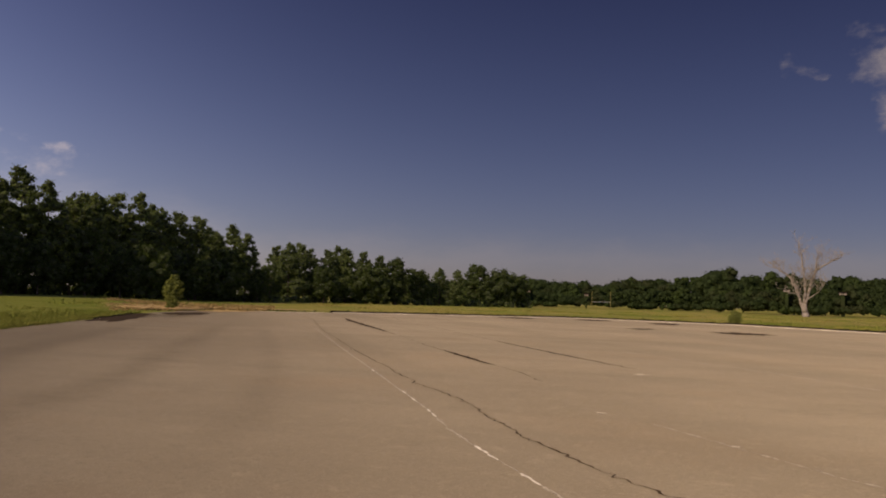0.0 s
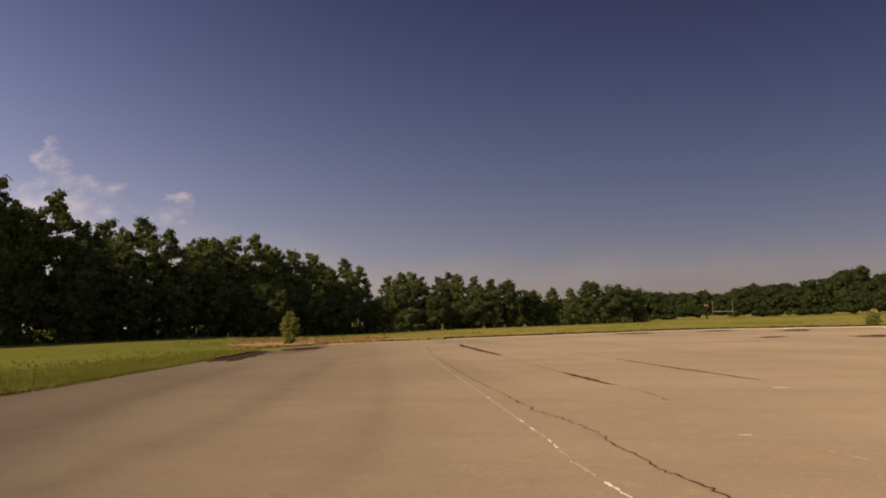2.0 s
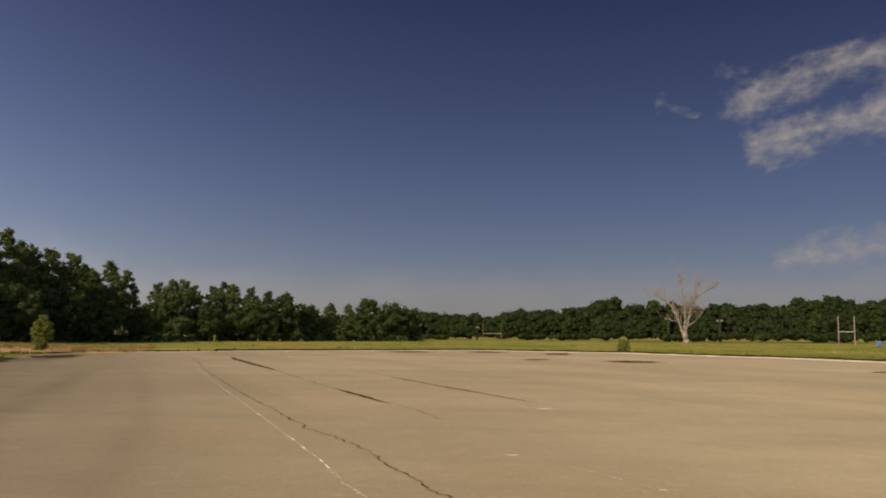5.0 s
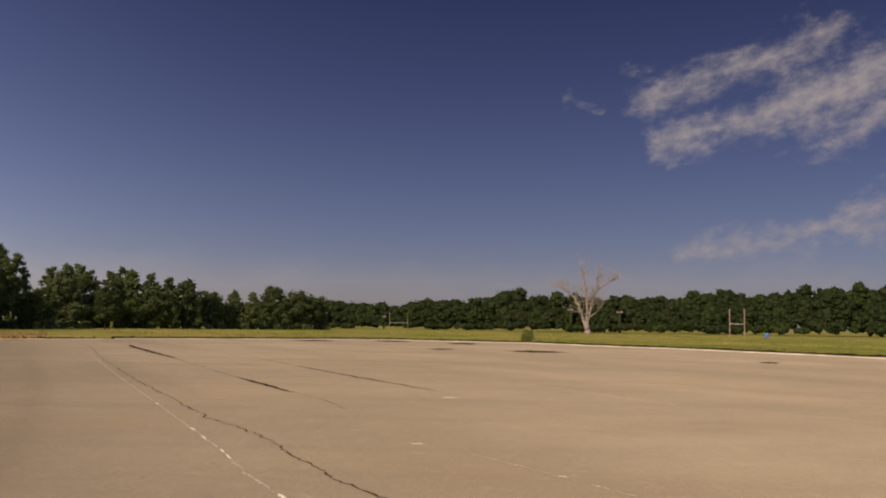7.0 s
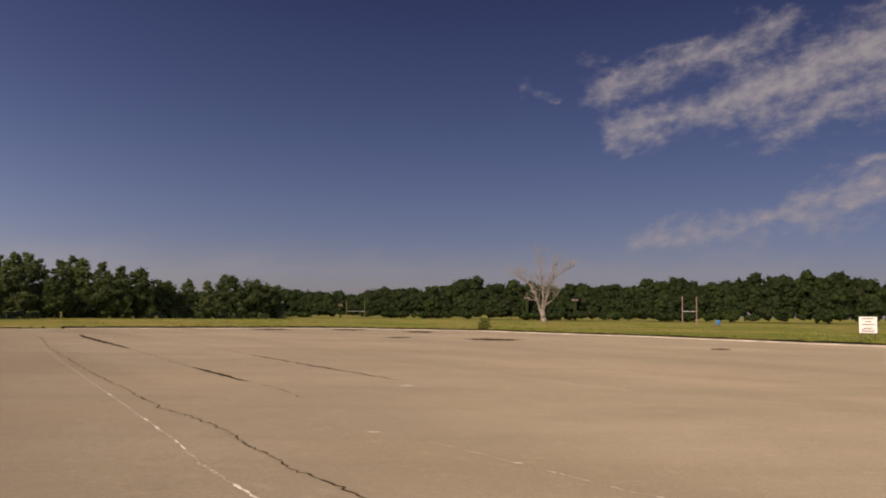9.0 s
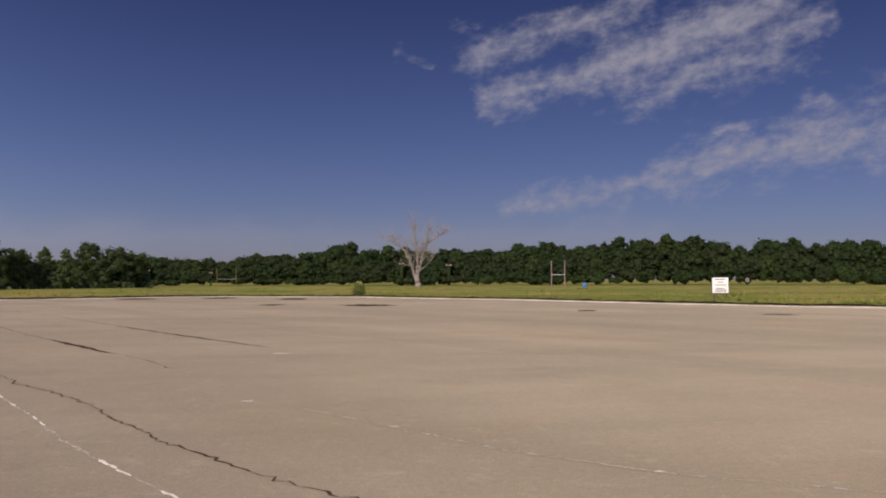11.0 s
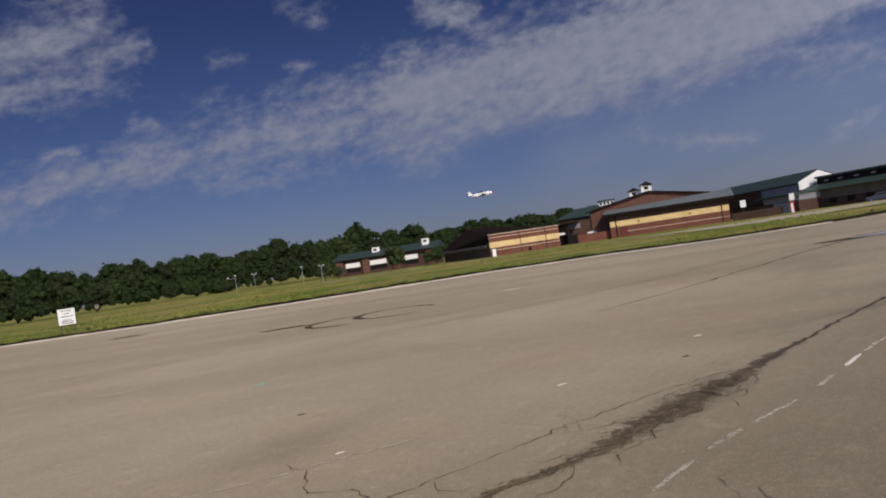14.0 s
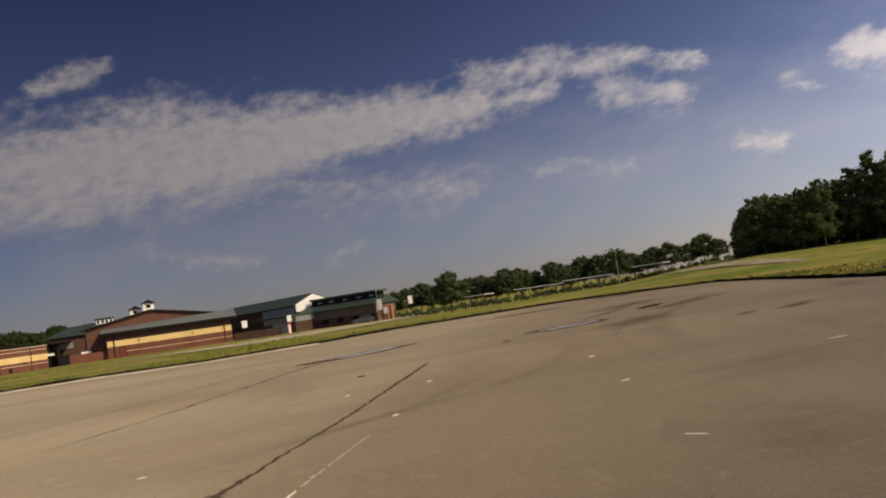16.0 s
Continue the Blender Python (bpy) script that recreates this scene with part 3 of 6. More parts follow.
def strip(points, width, z, step=0.35, jitter=0.04, vary=0.5, seed=1, ends=True):
    """A flat ribbon with ragged sides along a line on the ground. width: one value or one for each point."""
    rng = random.Random(seed)
    widths = width if isinstance(width, (list, tuple)) else [width] * len(points)
    line, wide = [], []
    for (a, wa), (b, wb) in zip(zip(points, widths), zip(points[1:], widths[1:])):
        a, b = Vector(a), Vector(b)
        n = max(1, int((b - a).length / step))
        side = Vector((-(b - a).y, (b - a).x)).normalized()
        for i in range(n):
            line.append(a.lerp(b, i / n) + side * rng.gauss(0, jitter))
            wide.append((wa + (wb - wa) * i / n) * (1 + rng.uniform(-vary, vary)) * (0.25 if vary > 0.5 and rng.random() < 0.22 else 1))
    line.append(Vector(points[-1]))
    wide.append(widths[-1])
    if ends:
        wide[0] *= 0.25
        wide[-1] *= 0.25
    bm = bmesh.new()
    last = None
    for i, p in enumerate(line):
        d = (line[min(i + 1, len(line) - 1)] - line[max(i - 1, 0)]).normalized()
        s = Vector((-d.y, d.x)) * wide[i] / 2
        pair = (bm.verts.new((p.x + s.x, p.y + s.y, z)), bm.verts.new((p.x - s.x, p.y - s.y, z)))
        if last:
            bm.faces.new((last[0], last[1], pair[1], pair[0]))
        last = pair
    for f in bm.faces:
        f.normal_update()
        if f.normal.z < 0:
            f.normal_flip()
    return bm


def blot(cx, cy, a, b, turn, z, seed, n=26, rough=0.3):
    """A ragged patch on the ground."""
    rng = random.Random(seed)
    bm = bmesh.new()
    c, s = math.cos(radians(turn)), math.sin(radians(turn))
    vs = []
    for k in range(n):
        t = 2 * math.pi * k / n
        q = 1 + rng.uniform(-rough, rough) * 0.6
        u, v = a * math.cos(t) * q, b * math.sin(t) * q
        vs.append(bm.verts.new((cx + u * c - v * s, cy + u * s + v * c, z)))
    bm.faces.new(vs)
    return bm


def lip(points, height, seed):
    """The ragged dark face of the turf along a pavement's edge."""
    rng = random.Random(seed)
    line = ragged_line(points, 0.6, 0.10, seed)
    bm = bmesh.new()
    last = None
    for i, p in enumerate(line):
        d = (line[min(i + 1, len(line) - 1)] - line[max(i - 1, 0)]).normalized()
        out = Vector((-d.y, d.x))
        h = height * rng.uniform(0.75, 1.1)
        q = p + out * 0.12
        e = p + out * 0.7
        trio = (bm.verts.new((p.x, p.y, -0.06)), bm.verts.new((q.x, q.y, h)), bm.verts.new((e.x, e.y, ground_z(e.x, e.y) - 0.06)))
        if last:
            bm.faces.new((last[0], last[1], trio[1], trio[0]))
            bm.faces.new((last[1], last[2], trio[2], trio[1]))
        last = trio
    bmesh.ops.recalc_face_normals(bm, faces=bm.faces)
    return bm


# dark turf edge and the pale concrete gutter inside it
part("turf_edge", lip(EDGE_FAR[2:], 0.20, 6), TURF_FACE, pavement, "dark ragged turf edge")
part("turf_edge", lip(EDGE_WEST, 0.07, 7), TURF_FACE, pavement, "dark ragged turf edge")
part("gutter", strip([(x * 0.985, y * 0.985) for x, y in EDGE_FAR[1:13]], 1.3, 0.003, 1.5, 0.1, 0.3, 5), CONCRETE, pavement, "pale dusty concrete gutter")


def kerb(points, height, seed):
    """A low worn kerb just inside the turf."""
    rng = random.Random(seed)
    line = ragged_line(points, 2.2, 0.05, seed)
    bm = bmesh.new()
    last = None
    for i, p in enumerate(line):
        d = (line[min(i + 1, len(line) - 1)] - line[max(i - 1, 0)]).normalized()
        inn = Vector((d.y, -d.x))
        a, b, h = p + inn * 0.42, p + inn * 0.06, height * rng.uniform(0.75, 1.15)
        trio = (bm.verts.new((a.x, a.y, -0.02)), bm.verts.new((a.x, a.y, h)), bm.verts.new((b.x, b.y, h)))
        if last:
            bm.faces.new((last[0], last[1], trio[1], trio[0]))
            bm.faces.new((last[1], last[2], trio[2], trio[1]))
        last = trio
    bmesh.ops.recalc_face_normals(bm, faces=bm.faces)
    return bm


part("kerb", kerb(EDGE_FAR[2:14], 0.065, 14), CONCRETE, pavement, "low pale concrete kerb")

CRACKS = [  # line, widths, material
    ([(-46, 65), (-33, 49), (-23.3, 35.3), (-13.8, 22.7), (-8.9, 16.4), (-6.9, 13.9)], 0.07, CRACK),
    ([(-6.9, 13.9), (-6.1, 13.1), (-4.9, 11.7), (-3.8, 10.1), (-3.0, 9.0), (-2.3, 8.25), (-1.8, 7.65), (-1.2, 7.05), (-0.4, 6.4), (0.8, 5.6)], 0.05, CRACK),
    ([(-34, 55), (-31, 50.6), (-25.4, 43.2), (-20.0, 36.2)], [0.16, 0.42, 0.40, 0.14], TAR),
    ([(-20.0, 36.2), (-14.6, 28.8), (-11.6, 24.8)], 0.06, CRACK),
    ([(-11.6, 24.8), (-9.4, 21.9), (-7.7, 19.9)], [0.1, 0.2, 0.12], TAR),
    ([(-7.7, 19.9), (-6.6, 18.4), (-5.2, 16.4)], 0.05, CRACK),
    ([(-36, 66), (-28.2, 53.2), (-19.4, 42.0), (-12.7, 32.5)], 0.08, CRACK),
    ([(-12.7, 32.5), (-7.8, 25.9), (-5.8, 23.3), (-4.4, 21.6)], [0.10, 0.12, 0.09, 0.05], TAR),
    ([(-6.7, 29.6), (-3.7, 26.0), (-1.2, 23.2), (1.4, 19.6), (4.2, 17.8), (6.7, 16.0)], 0.05, FAINT_PAINT),
    ([(24.9, 6.86), (19.0, 6.0), (15.1, 5.43), (12.0, 5.08), (10.3, 4.86), (8.8, 4.66)], [0.10, 0.08, 0.065, 0.055, 0.06, 0.12], CRUMBS),
    ([(8.8, 4.66), (8.2, 4.56), (7.5, 4.52), (6.9, 4.42), (6.2, 4.35), (5.6, 4.27), (5.1, 4.25), (4.5, 4.3), (3.8, 4.3), (2.6, 4.25)],
     [0.10, 0.13, 0.18, 0.20, 0.16, 0.09, 0.05, 0.04, 0.03, 0.02], DIRT),
    ([(9.6, 4.92), (8.8, 4.66), (8.2, 4.56), (7.5, 4.52), (6.9, 4.42), (6.2, 4.35), (5.6, 4.27), (5.1, 4.25), (4.5, 4.3), (3.8, 4.3), (2.6, 4.25)],
     [0.1, 0.16, 0.22, 0.32, 0.35, 0.30, 0.20, 0.12, 0.10, 0.08, 0.05], THIN_DIRT),
    ([(10.4, 4.88), (8.8, 4.66), (8.2, 4.56), (7.5, 4.52), (6.9, 4.44), (6.2, 4.37), (5.6, 4.27), (5.1, 4.25), (4.5, 4.3), (3.8, 4.3), (2.0, 4.2)],
     [0.14, 0.24, 0.34, 0.48, 0.52, 0.46, 0.34, 0.22, 0.18, 0.14, 0.08], SCANT_DIRT),
    ([(7.9, 4.75), (7.5, 4.85), (7.2, 4.83)], 0.03, CRACK),
    ([(6.6, 4.5), (6.3, 4.72), (6.0, 4.78), (5.8, 4.95)], 0.02, CRACK),
    ([(8.4, 4.55), (8.2, 4.35), (7.9, 4.2), (7.95, 4.05)], 0.018, CRACK),
    ([(9.9, 4.95), (9.6, 4.75), (9.3, 4.72)], 0.018, CRACK),
    ([(11.2, 5.2), (11.0, 5.45), (10.6, 5.5)], 0.02, CRACK),
    ([(4.4, 5.0), (4.2, 4.75), (4.3, 4.5)], 0.016, CRACK),
    ([(8.6, 4.85), (7.6, 5.0), (6.2, 5.08), (5.0, 5.02), (4.3, 5.0), (3.8, 5.05), (3.1, 5.2)], 0.03, CRACK),
    ([(7.0, 4.4), (6.7, 4.2), (6.5, 4.18), (6.3, 4.25)], 0.025, CRACK),
    ([(6.3, 4.3), (5.9, 4.05), (5.4, 4.0), (5.2, 3.85)], 0.03, CRACK),
    ([(5.6, 4.27), (5.3, 4.45), (5.0, 4.5)], 0.022, CRACK),
    ([(5.1, 4.2), (4.8, 4.0), (4.4, 3.95), (4.2, 3.7)], 0.025, CRACK),
    ([(7.9, 4.3), (7.6, 4.1), (7.3, 4.12), (7.0, 3.9)], 0.018, CRACK),
    ([(9.0, 5.0), (8.9, 5.25), (9.2, 5.35)], 0.03, CRACK),
    ([(4.2, 6.9), (4.2, 6.5), (4.05, 6.25), (3.75, 5.8), (4.0, 5.5), (3.85, 5.1)], 0.03, CRACK),
    ([(34.0, 13.2), (31.6, 13.2), (27.5, 12.8), (22.8, 12.1), (18.1, 11.5), (14.5, 11.3)], [0.5, 0.34, 0.30, 0.24, 0.16, 0.08], CRACK),
    ([(46.8, -1.5), (39, 0.5), (31, 1.6), (25.8, 1.6), (17.4, 0.1)], [0.07, 0.07, 0.08, 0.09, 0.05], SCANT_DIRT),
    ([(74, 2.4), (60, 0.6), (46.8, -1.7)], 0.12, CRACK),
    ([(38.2, 4.0), (41.5, 3.3), (44.5, 2.9), (49.3, 2.2), (55.0, 1.6)], [0.1, 0.2, 0.3, 0.25, 0.1], THIN_DIRT),
    ([(44.5, 2.8), (46.5, 1.2), (48.0, -0.4), (46.7, -1.6)], [0.12, 0.2, 0.22, 0.12], THIN_DIRT),
    ([(39.5, 4.0), (46, 1.8), (52, 1.0)], 0.16, CRACK),
]
for i, (line, wide, mat) in enumerate(CRACKS):
    near = min(math.hypot(*p) for p in line)
    wide = [v * ((0.52 if line[0][0] < 1 else 0.4) if mat is CRACK else 1.0) for v in (wide if isinstance(wide, list) else [wide] * len(line))]
    part("seam" if mat is FAINT_PAINT else "crack", strip(line, wide, 0.004 + 0.0004 * (i % 5), 0.10 if near < 11 else 0.4, (0.024 if wide[len(wide) // 2] < 0.1 else 0.035) if near < 11 else 0.035, 0.6 if mat is CRACK else 0.38, 40 + i), mat, pavement,
         "dark tar-filled crack" if mat is TAR else "")

# worn dashed line, one old stripe after another
dash_line = [Vector(p) for p in ((-24.0, 35.8), (-14.0, 22.4), (-9.4, 16.3), (-6.7, 12.7), (-5.2, 10.7), (-4.1, 9.1), (-3.3, 8.1), (-2.3, 6.9), (-1.2, 5.6))]
part("stripe", strip([tuple(p) for p in dash_line], 0.03, 0.0047, 0.2, 0.008, 0.6, 31), FAINT_PAINT, pavement, "worn thin white line")
rng = random.Random(8)
for a, b in zip(dash_line, dash_line[1:]):
    n = max(1, round((b - a).length / 0.5))
    for k in range(n):
        u, v = k / n, (k + rng.uniform(0.55, 1.0)) / n
        if rng.random() < 0.12:
            continue
        part("stripe", strip([tuple(a.lerp(b, u)), tuple(a.lerp(b, v))], 0.034 + 0.016 * rng.random(), 0.005, 0.08, 0.008, 0.45, rng.randrange(999)),
             WORN_PAINT if a.y < 20 and rng.random() < 0.42 else FAINT_PAINT, pavement)
east_line = [Vector(p) for p in ((13.6, 4.28), (9.6, 3.84), (8.5, 3.66), (7.2, 3.5), (6.0, 3.5), (4.6, 3.25), (3.4, 3.0))]
for (a, b), mat in zip(((0.25, 0.75), (0.78, 1.0), (1.15, 1.75), (2.05, 2.5), (2.9, 3.6), (3.75, 4.2), (4.4, 4.9)), (FAINT_PAINT, FAINT_PAINT, WORN_PAINT, FAINT_PAINT, FAINT_PAINT, FAINT_PAINT, FAINT_PAINT)):
    pts = [tuple(east_line[int(t)].lerp(east_line[int(t) + 1], t % 1)) for t in (a, b)]
    part("stripe", strip(pts, 0.045, 0.0052, 0.08, 0.008, 0.3, int(a * 100)), mat, pavement)
part("stripe", strip([(-1.9, 11.3), (-0.5, 9.75), (0.6, 8.5), (2.0, 7.45), (2.6, 7.2), (3.7, 6.7), (5.4, 6.3)], 0.035, 0.0048, 0.1, 0.01, 0.8, 77), FAINT_PAINT, pavement)
# small paint dabs
for x, y, a, b, turn in ((-3.85, 19.8, 0.25, 0.07, 20), (-2.8, 12.0, 0.10, 0.05, 10), (-0.6, 9.9, 0.07, 0.035, 0), (1.9, 7.55, 0.065, 0.035, 5), (4.7, 6.7, 0.075, 0.04, 0),
                         (7.72, 6.5, 0.09, 0.045, -10), (11.0, 6.7, 0.11, 0.06, 0), (23.4, 22.1, 0.5, 0.14, -35), (14.4, 4.38, 0.16, 0.07, 0), (19.4, 5.24, 0.2, 0.08, 10),
                         (20.75, 1.77, 0.24, 0.09, -15), (15.63, 0.78, 0.20, 0.08, -25), (10.46, -0.17, 0.18, 0.05, 60), (18.3, 6.75, 0.2, 0.06, 0), (18.6, -3.0, 0.3, 0.08, -50)):
    part("paint_dab", blot(x, y, a * 0.75, b * 0.7, turn, 0.0056, int(x * 10 + 500), 14, 0.4), WORN_PAINT, pavement, "small dab of white marking paint")
part("paint_dab", blot(7.3, 12.7, 0.12, 0.09, 0, 0.0056, 4, 14, 0.5), GREEN_PAINT, pavement, "small dab of green marking paint")
# dark patches, tar repairs among them: centre, half length, half width, turn
for x, y, a, b, turn, mat in ((-5.4, 57.8, 1.9, 2.2, 5, TAR), (-12.2, 59.6, 0.9, 1.5, 11, TAR), (-14.1, 78.8, 1.4, 3.0, 10, TAR), (-22.4, 84, 1.9, 3.2, 15, TAR), (-29.6, 81.0, 2.0, 3.0, 21, TAR),
                              (15.3, 25.1, 0.85, 0.3, -31, TAR), (7.8, 46.6, 0.5, 1.0, -9, TAR), (16.0, 40.8, 0.9, 0.9, -21, DIRT), (-45.2, 49.5, 4.2, 1.7, 118, TAR), (-40.0, 38.6, 9.0, 1.0, 127, TAR),
                              (5.8, 9.1, 0.05, 0.035, 0, TAR), (44.8, 1.0, 1.9, 0.5, -10, TAR), (76.5, 4.6, 2.6, 1.2, -35, TAR),
                              (34.8, 12.7, 2.9, 1.1, -22, TAR), (35.6, 4.0, 2.1, 0.95, -34, TAR), (30.5, 5.6, 0.35, 0.16, 0, TAR), (44.0, -0.5, 3.5, 0.45, -18, DIRT), (62.0, 10.2, 4.5, 0.5, -32, TAR),
                              (9.4, 5.9, 0.06, 0.035, 0, TAR), (23.0, 8.2, 0.3, 0.1, 20, TAR)):
    part("patch", blot(x, y, a, b, turn, 0.0062, int(abs(x) * 7 + 11), 30, 0.5), mat, pavement, "dark tar-coloured patch in the asphalt")
part("patch", blot(35.1, 12.6, 2.1, 0.75, -22, 0.0075, 5, 30, 0.35), PATCH, pavement, "smooth blue-grey repair patch")
part("patch", blot(35.7, 3.95, 1.7, 0.7, -34, 0.0075, 6, 30, 0.35), PATCH, pavement, "smooth blue-grey repair patch")
for x, y, a, b, turn in ((-56.5, 58.5, 5.5, 4.0, 100), (-60.0, 66.0, 7.0, 4.0, 60), (-55.0, 74.0, 5.0, 3.0, 45), (-50.5, 61.0, 4.5, 1.8, 110)):
    bm = blot(x, y, a, b, turn, 0.0, int(-x * 3), 34, 0.8)
    bmesh.ops.poke(bm, faces=bm.faces)
    for v in bm.verts:
        v.co.z = ground_z(v.co.x, v.co.y) + (0.012 if x > -51 else 0.09)
    part("patch", bm, DRY, pavement, "dry straw-coloured grass and dirt at the corner")
def stain_material():
    k = Mat("oily_stain", 0.95).place("world")
    k.b.inputs["Specular IOR Level"].default_value = 0.05
    at = k.n.new("ShaderNodeAttribute")
    at.attribute_name = "fade"
    spread = k.ramp(k.noise(1.3, 5, 0.7), 0.3, 0.7, 0.15, 0.55)
    m = k.n.new("ShaderNodeMath")
    m.operation = "MULTIPLY"
    k.l.new(spread, m.inputs[0])
    k.l.new(at.outputs["Fac"], m.inputs[1])
    k.l.new(m.outputs[0], k.b.inputs["Alpha"])
    return k.color(k.mix(k.ramp(k.noise(5, 4), 0.35, 0.7), (0.105, 0.082, 0.054), (0.150, 0.120, 0.082))).m


STAIN = stain_material()


def faded(name, rows, fades, label, z):
    """A soft patch: rows of points, each with its strength."""
    bm = bmesh.new()
    fade = bm.verts.layers.float.new("fade")
    last = None
    for row, strengths in zip(rows, fades):
        now = []
        for (x, y), f in zip(row, strengths):
            v = bm.verts.new((x, y, z))
            v[fade] = f
            now.append(v)
        if last:
            for i in range(len(now) - 1):
                bm.faces.new((last[i], last[i + 1], now[i + 1], now[i]))
        last = now
    for f in bm.faces:
        f.normal_update()
        if f.normal.z < 0:
            f.normal_flip()
    return part(name, bm, STAIN, pavement, label)


def wheel_path(points, width, strength, seed, z):
    line = ragged_line(points, 1.0, 0.06, seed)
    rows, fades = [], []
    rng = random.Random(seed)
    for i, p in enumerate(line):
        d = (line[min(i + 1, len(line) - 1)] - line[max(i - 1, 0)]).normalized()
        side = Vector((-d.y, d.x)) * width * rng.uniform(0.8, 1.2)
        rows.append([tuple(p + side * u) for u in (-1, -0.45, 0, 0.45, 1)])
        f = strength * min(1, i / 4, (len(line) - 1 - i) / 4) * rng.uniform(0.75, 1.0)
        fades.append([0, f * 0.6, f, f * 0.6, 0])
    return faded("tyre_mark", rows, fades, "faint dusty wheel path", z)


def soft_stain(x, y, a, b, turn, strength, seed, z):
    rng = random.Random(seed)
    c, s = math.cos(radians(turn)), math.sin(radians(turn))
    rows, fades = [], []
    wob = [1 + rng.uniform(-0.25, 0.25) for _ in range(24)]
    for q, f in ((0.02, 1), (0.35, 0.85), (0.7, 0.4), (1.0, 0)):
        row = []
        for k in range(25):
            t = 2 * math.pi * k / 24
            u, v = a * q * wob[k % 24] * math.cos(t), b * q * wob[k % 24] * math.sin(t)
            row.append((x + u * c - v * s, y + u * s + v * c))
        rows.append(row)
        fades.append([f * strength] * 25)
    return faded("stain", rows, fades, "soft brown stain in the asphalt", z)


for i, (line, wide, strength) in enumerate((
        ([(-6.4, 1.0), (-8.2, 4.2), (-10.8, 8.8), (-12.9, 12.3), (-20.0, 22.0), (-30.0, 36.0)], 0.75, 0.32), ([(-9.5, 2.6), (-12.6, 6.4), (-17.7, 12.5), (-30.0, 29.0)], 0.9, 0.3),
        ([(-4.6, 4.0), (-7.4, 9.4), (-13.5, 18.0), (-26.0, 34.0)], 0.5, 0.22), ([(10.5, 7.8), (13.0, 5.4), (16.5, 3.4), (19.5, 2.6), (26.0, 2.4)], 0.4, 0.34),
        ([(8.6, 8.0), (11.5, 5.8), (15.0, 4.4), (22.0, 3.7)], 0.3, 0.28), ([(10.6, 18.0), (16.0, 15.5), (22.0, 14.8), (34.0, 16.0)], 0.6, 0.32),
        ([(1.5, 27.0), (9.0, 21.0), (15.0, 18.4), (24.0, 17.5)], 0.7, 0.22), ([(20.0, -0.6), (27.0, 0.4), (36.0, 0.2), (46.0, -1.0)], 0.6, 0.4))):
    wheel_path(line, wide, strength, 300 + i, 0.0021 + 0.0001 * i)
for i, spec in enumerate(((33.6, 1.1, 4.4, 1.3, -12, 1.1), (46.7, -1.6, 5.0, 1.2, -14, 1.0), (51.0, 2.4, 6.0, 1.6, -20, 1.0), (30.6, -4.0, 1.7, 0.5, -25, 1.5), (29.4, -2.3, 1.3, 0.4, -20, 1.4), (41.6, -7.5, 4.0, 1.0, -10, 0.6),
                          (16.0, -1.6, 3.2, 1.4, -20, 0.35), (11.0, -1.0, 2.2, 1.2, 10, 0.3), (22.0, 9.8, 3.0, 1.2, 10, 0.28), (7.2, 4.45, 1.9, 0.42, 9, 0.6), (-42.0, 44.0, 7.0, 2.4, 124, 0.75), (-47.5, 52.5, 4.0, 2.2, 115, 0.7),
                          (4.6, 7.6, 1.2, 0.7, 30, 0.25), (1.0, 15.0, 3.0, 1.4, 20, 0.2))):
    soft_stain(*spec, 400 + i, 0.0031 + 0.0001 * i)
# hairline cracks in the worn part of the lot
rng = random.Random(61)
for i in range(46):
    x, y = rng.uniform(4, 13), rng.uniform(-2.5, 6.2)
    t = rng.choice((8, 98, 40, 140)) + rng.gauss(0, 22)
    line = [(x, y)]
    for _ in range(rng.randint(3, 8)):
        t += rng.gauss(0, 34)
        step = rng.uniform(0.10, 0.28)
        x, y = x + math.cos(radians(t)) * step, y + math.sin(radians(t)) * step
        line.append((x, y))
    part("crack", strip(line, rng.uniform(0.004, 0.008), 0.0046 + 0.00001 * i, 0.06, 0.008, 0.6, 700 + i), HAIR, pavement)
# tyre rings
for cx, cy, a, b, turn, start, stop in ((16.3, 23.0, 1.2, 1.8, -40, 60, 290), (18.2, 22.6, 1.35, 2.0, -38, 10, 300)):
    c, s = math.cos(radians(turn)), math.sin(radians(turn))
    ring = []
    for k in range(start, stop, 12):
        u, v = a * math.cos(radians(k)), b * math.sin(radians(k))
        ring.append((cx + u * c - v * s, cy + u * s + v * c))
    part("tyre_mark", strip(ring, 0.26, 0.005 + cx * 1e-5, 0.4, 0.02, 0.4, int(cx * 10)), CRACK, pavement, "curved black tyre mark")

# pale gravel drive that widens towards the school's gateway: heading, near side, far side
DRIVE = [(34, 166, 174), (38, 160, 170), (42, 152, 162), (47, 140, 150), (52, 126, 136), (56, 112, 128), (60, 100, 132), (63, 96, 146), (66, 97, 162), (69, 104, 174), (71, 120, 182), (73.5, 158, 200), (76, 215, 250), (78, 250, 290)]
LANE = [(89.5, 150, 166), (91, 134, 150), (92.5, 124, 140), (94, 116, 131), (95.5, 110, 124), (97, 105, 116), (98.5, 101, 105)]


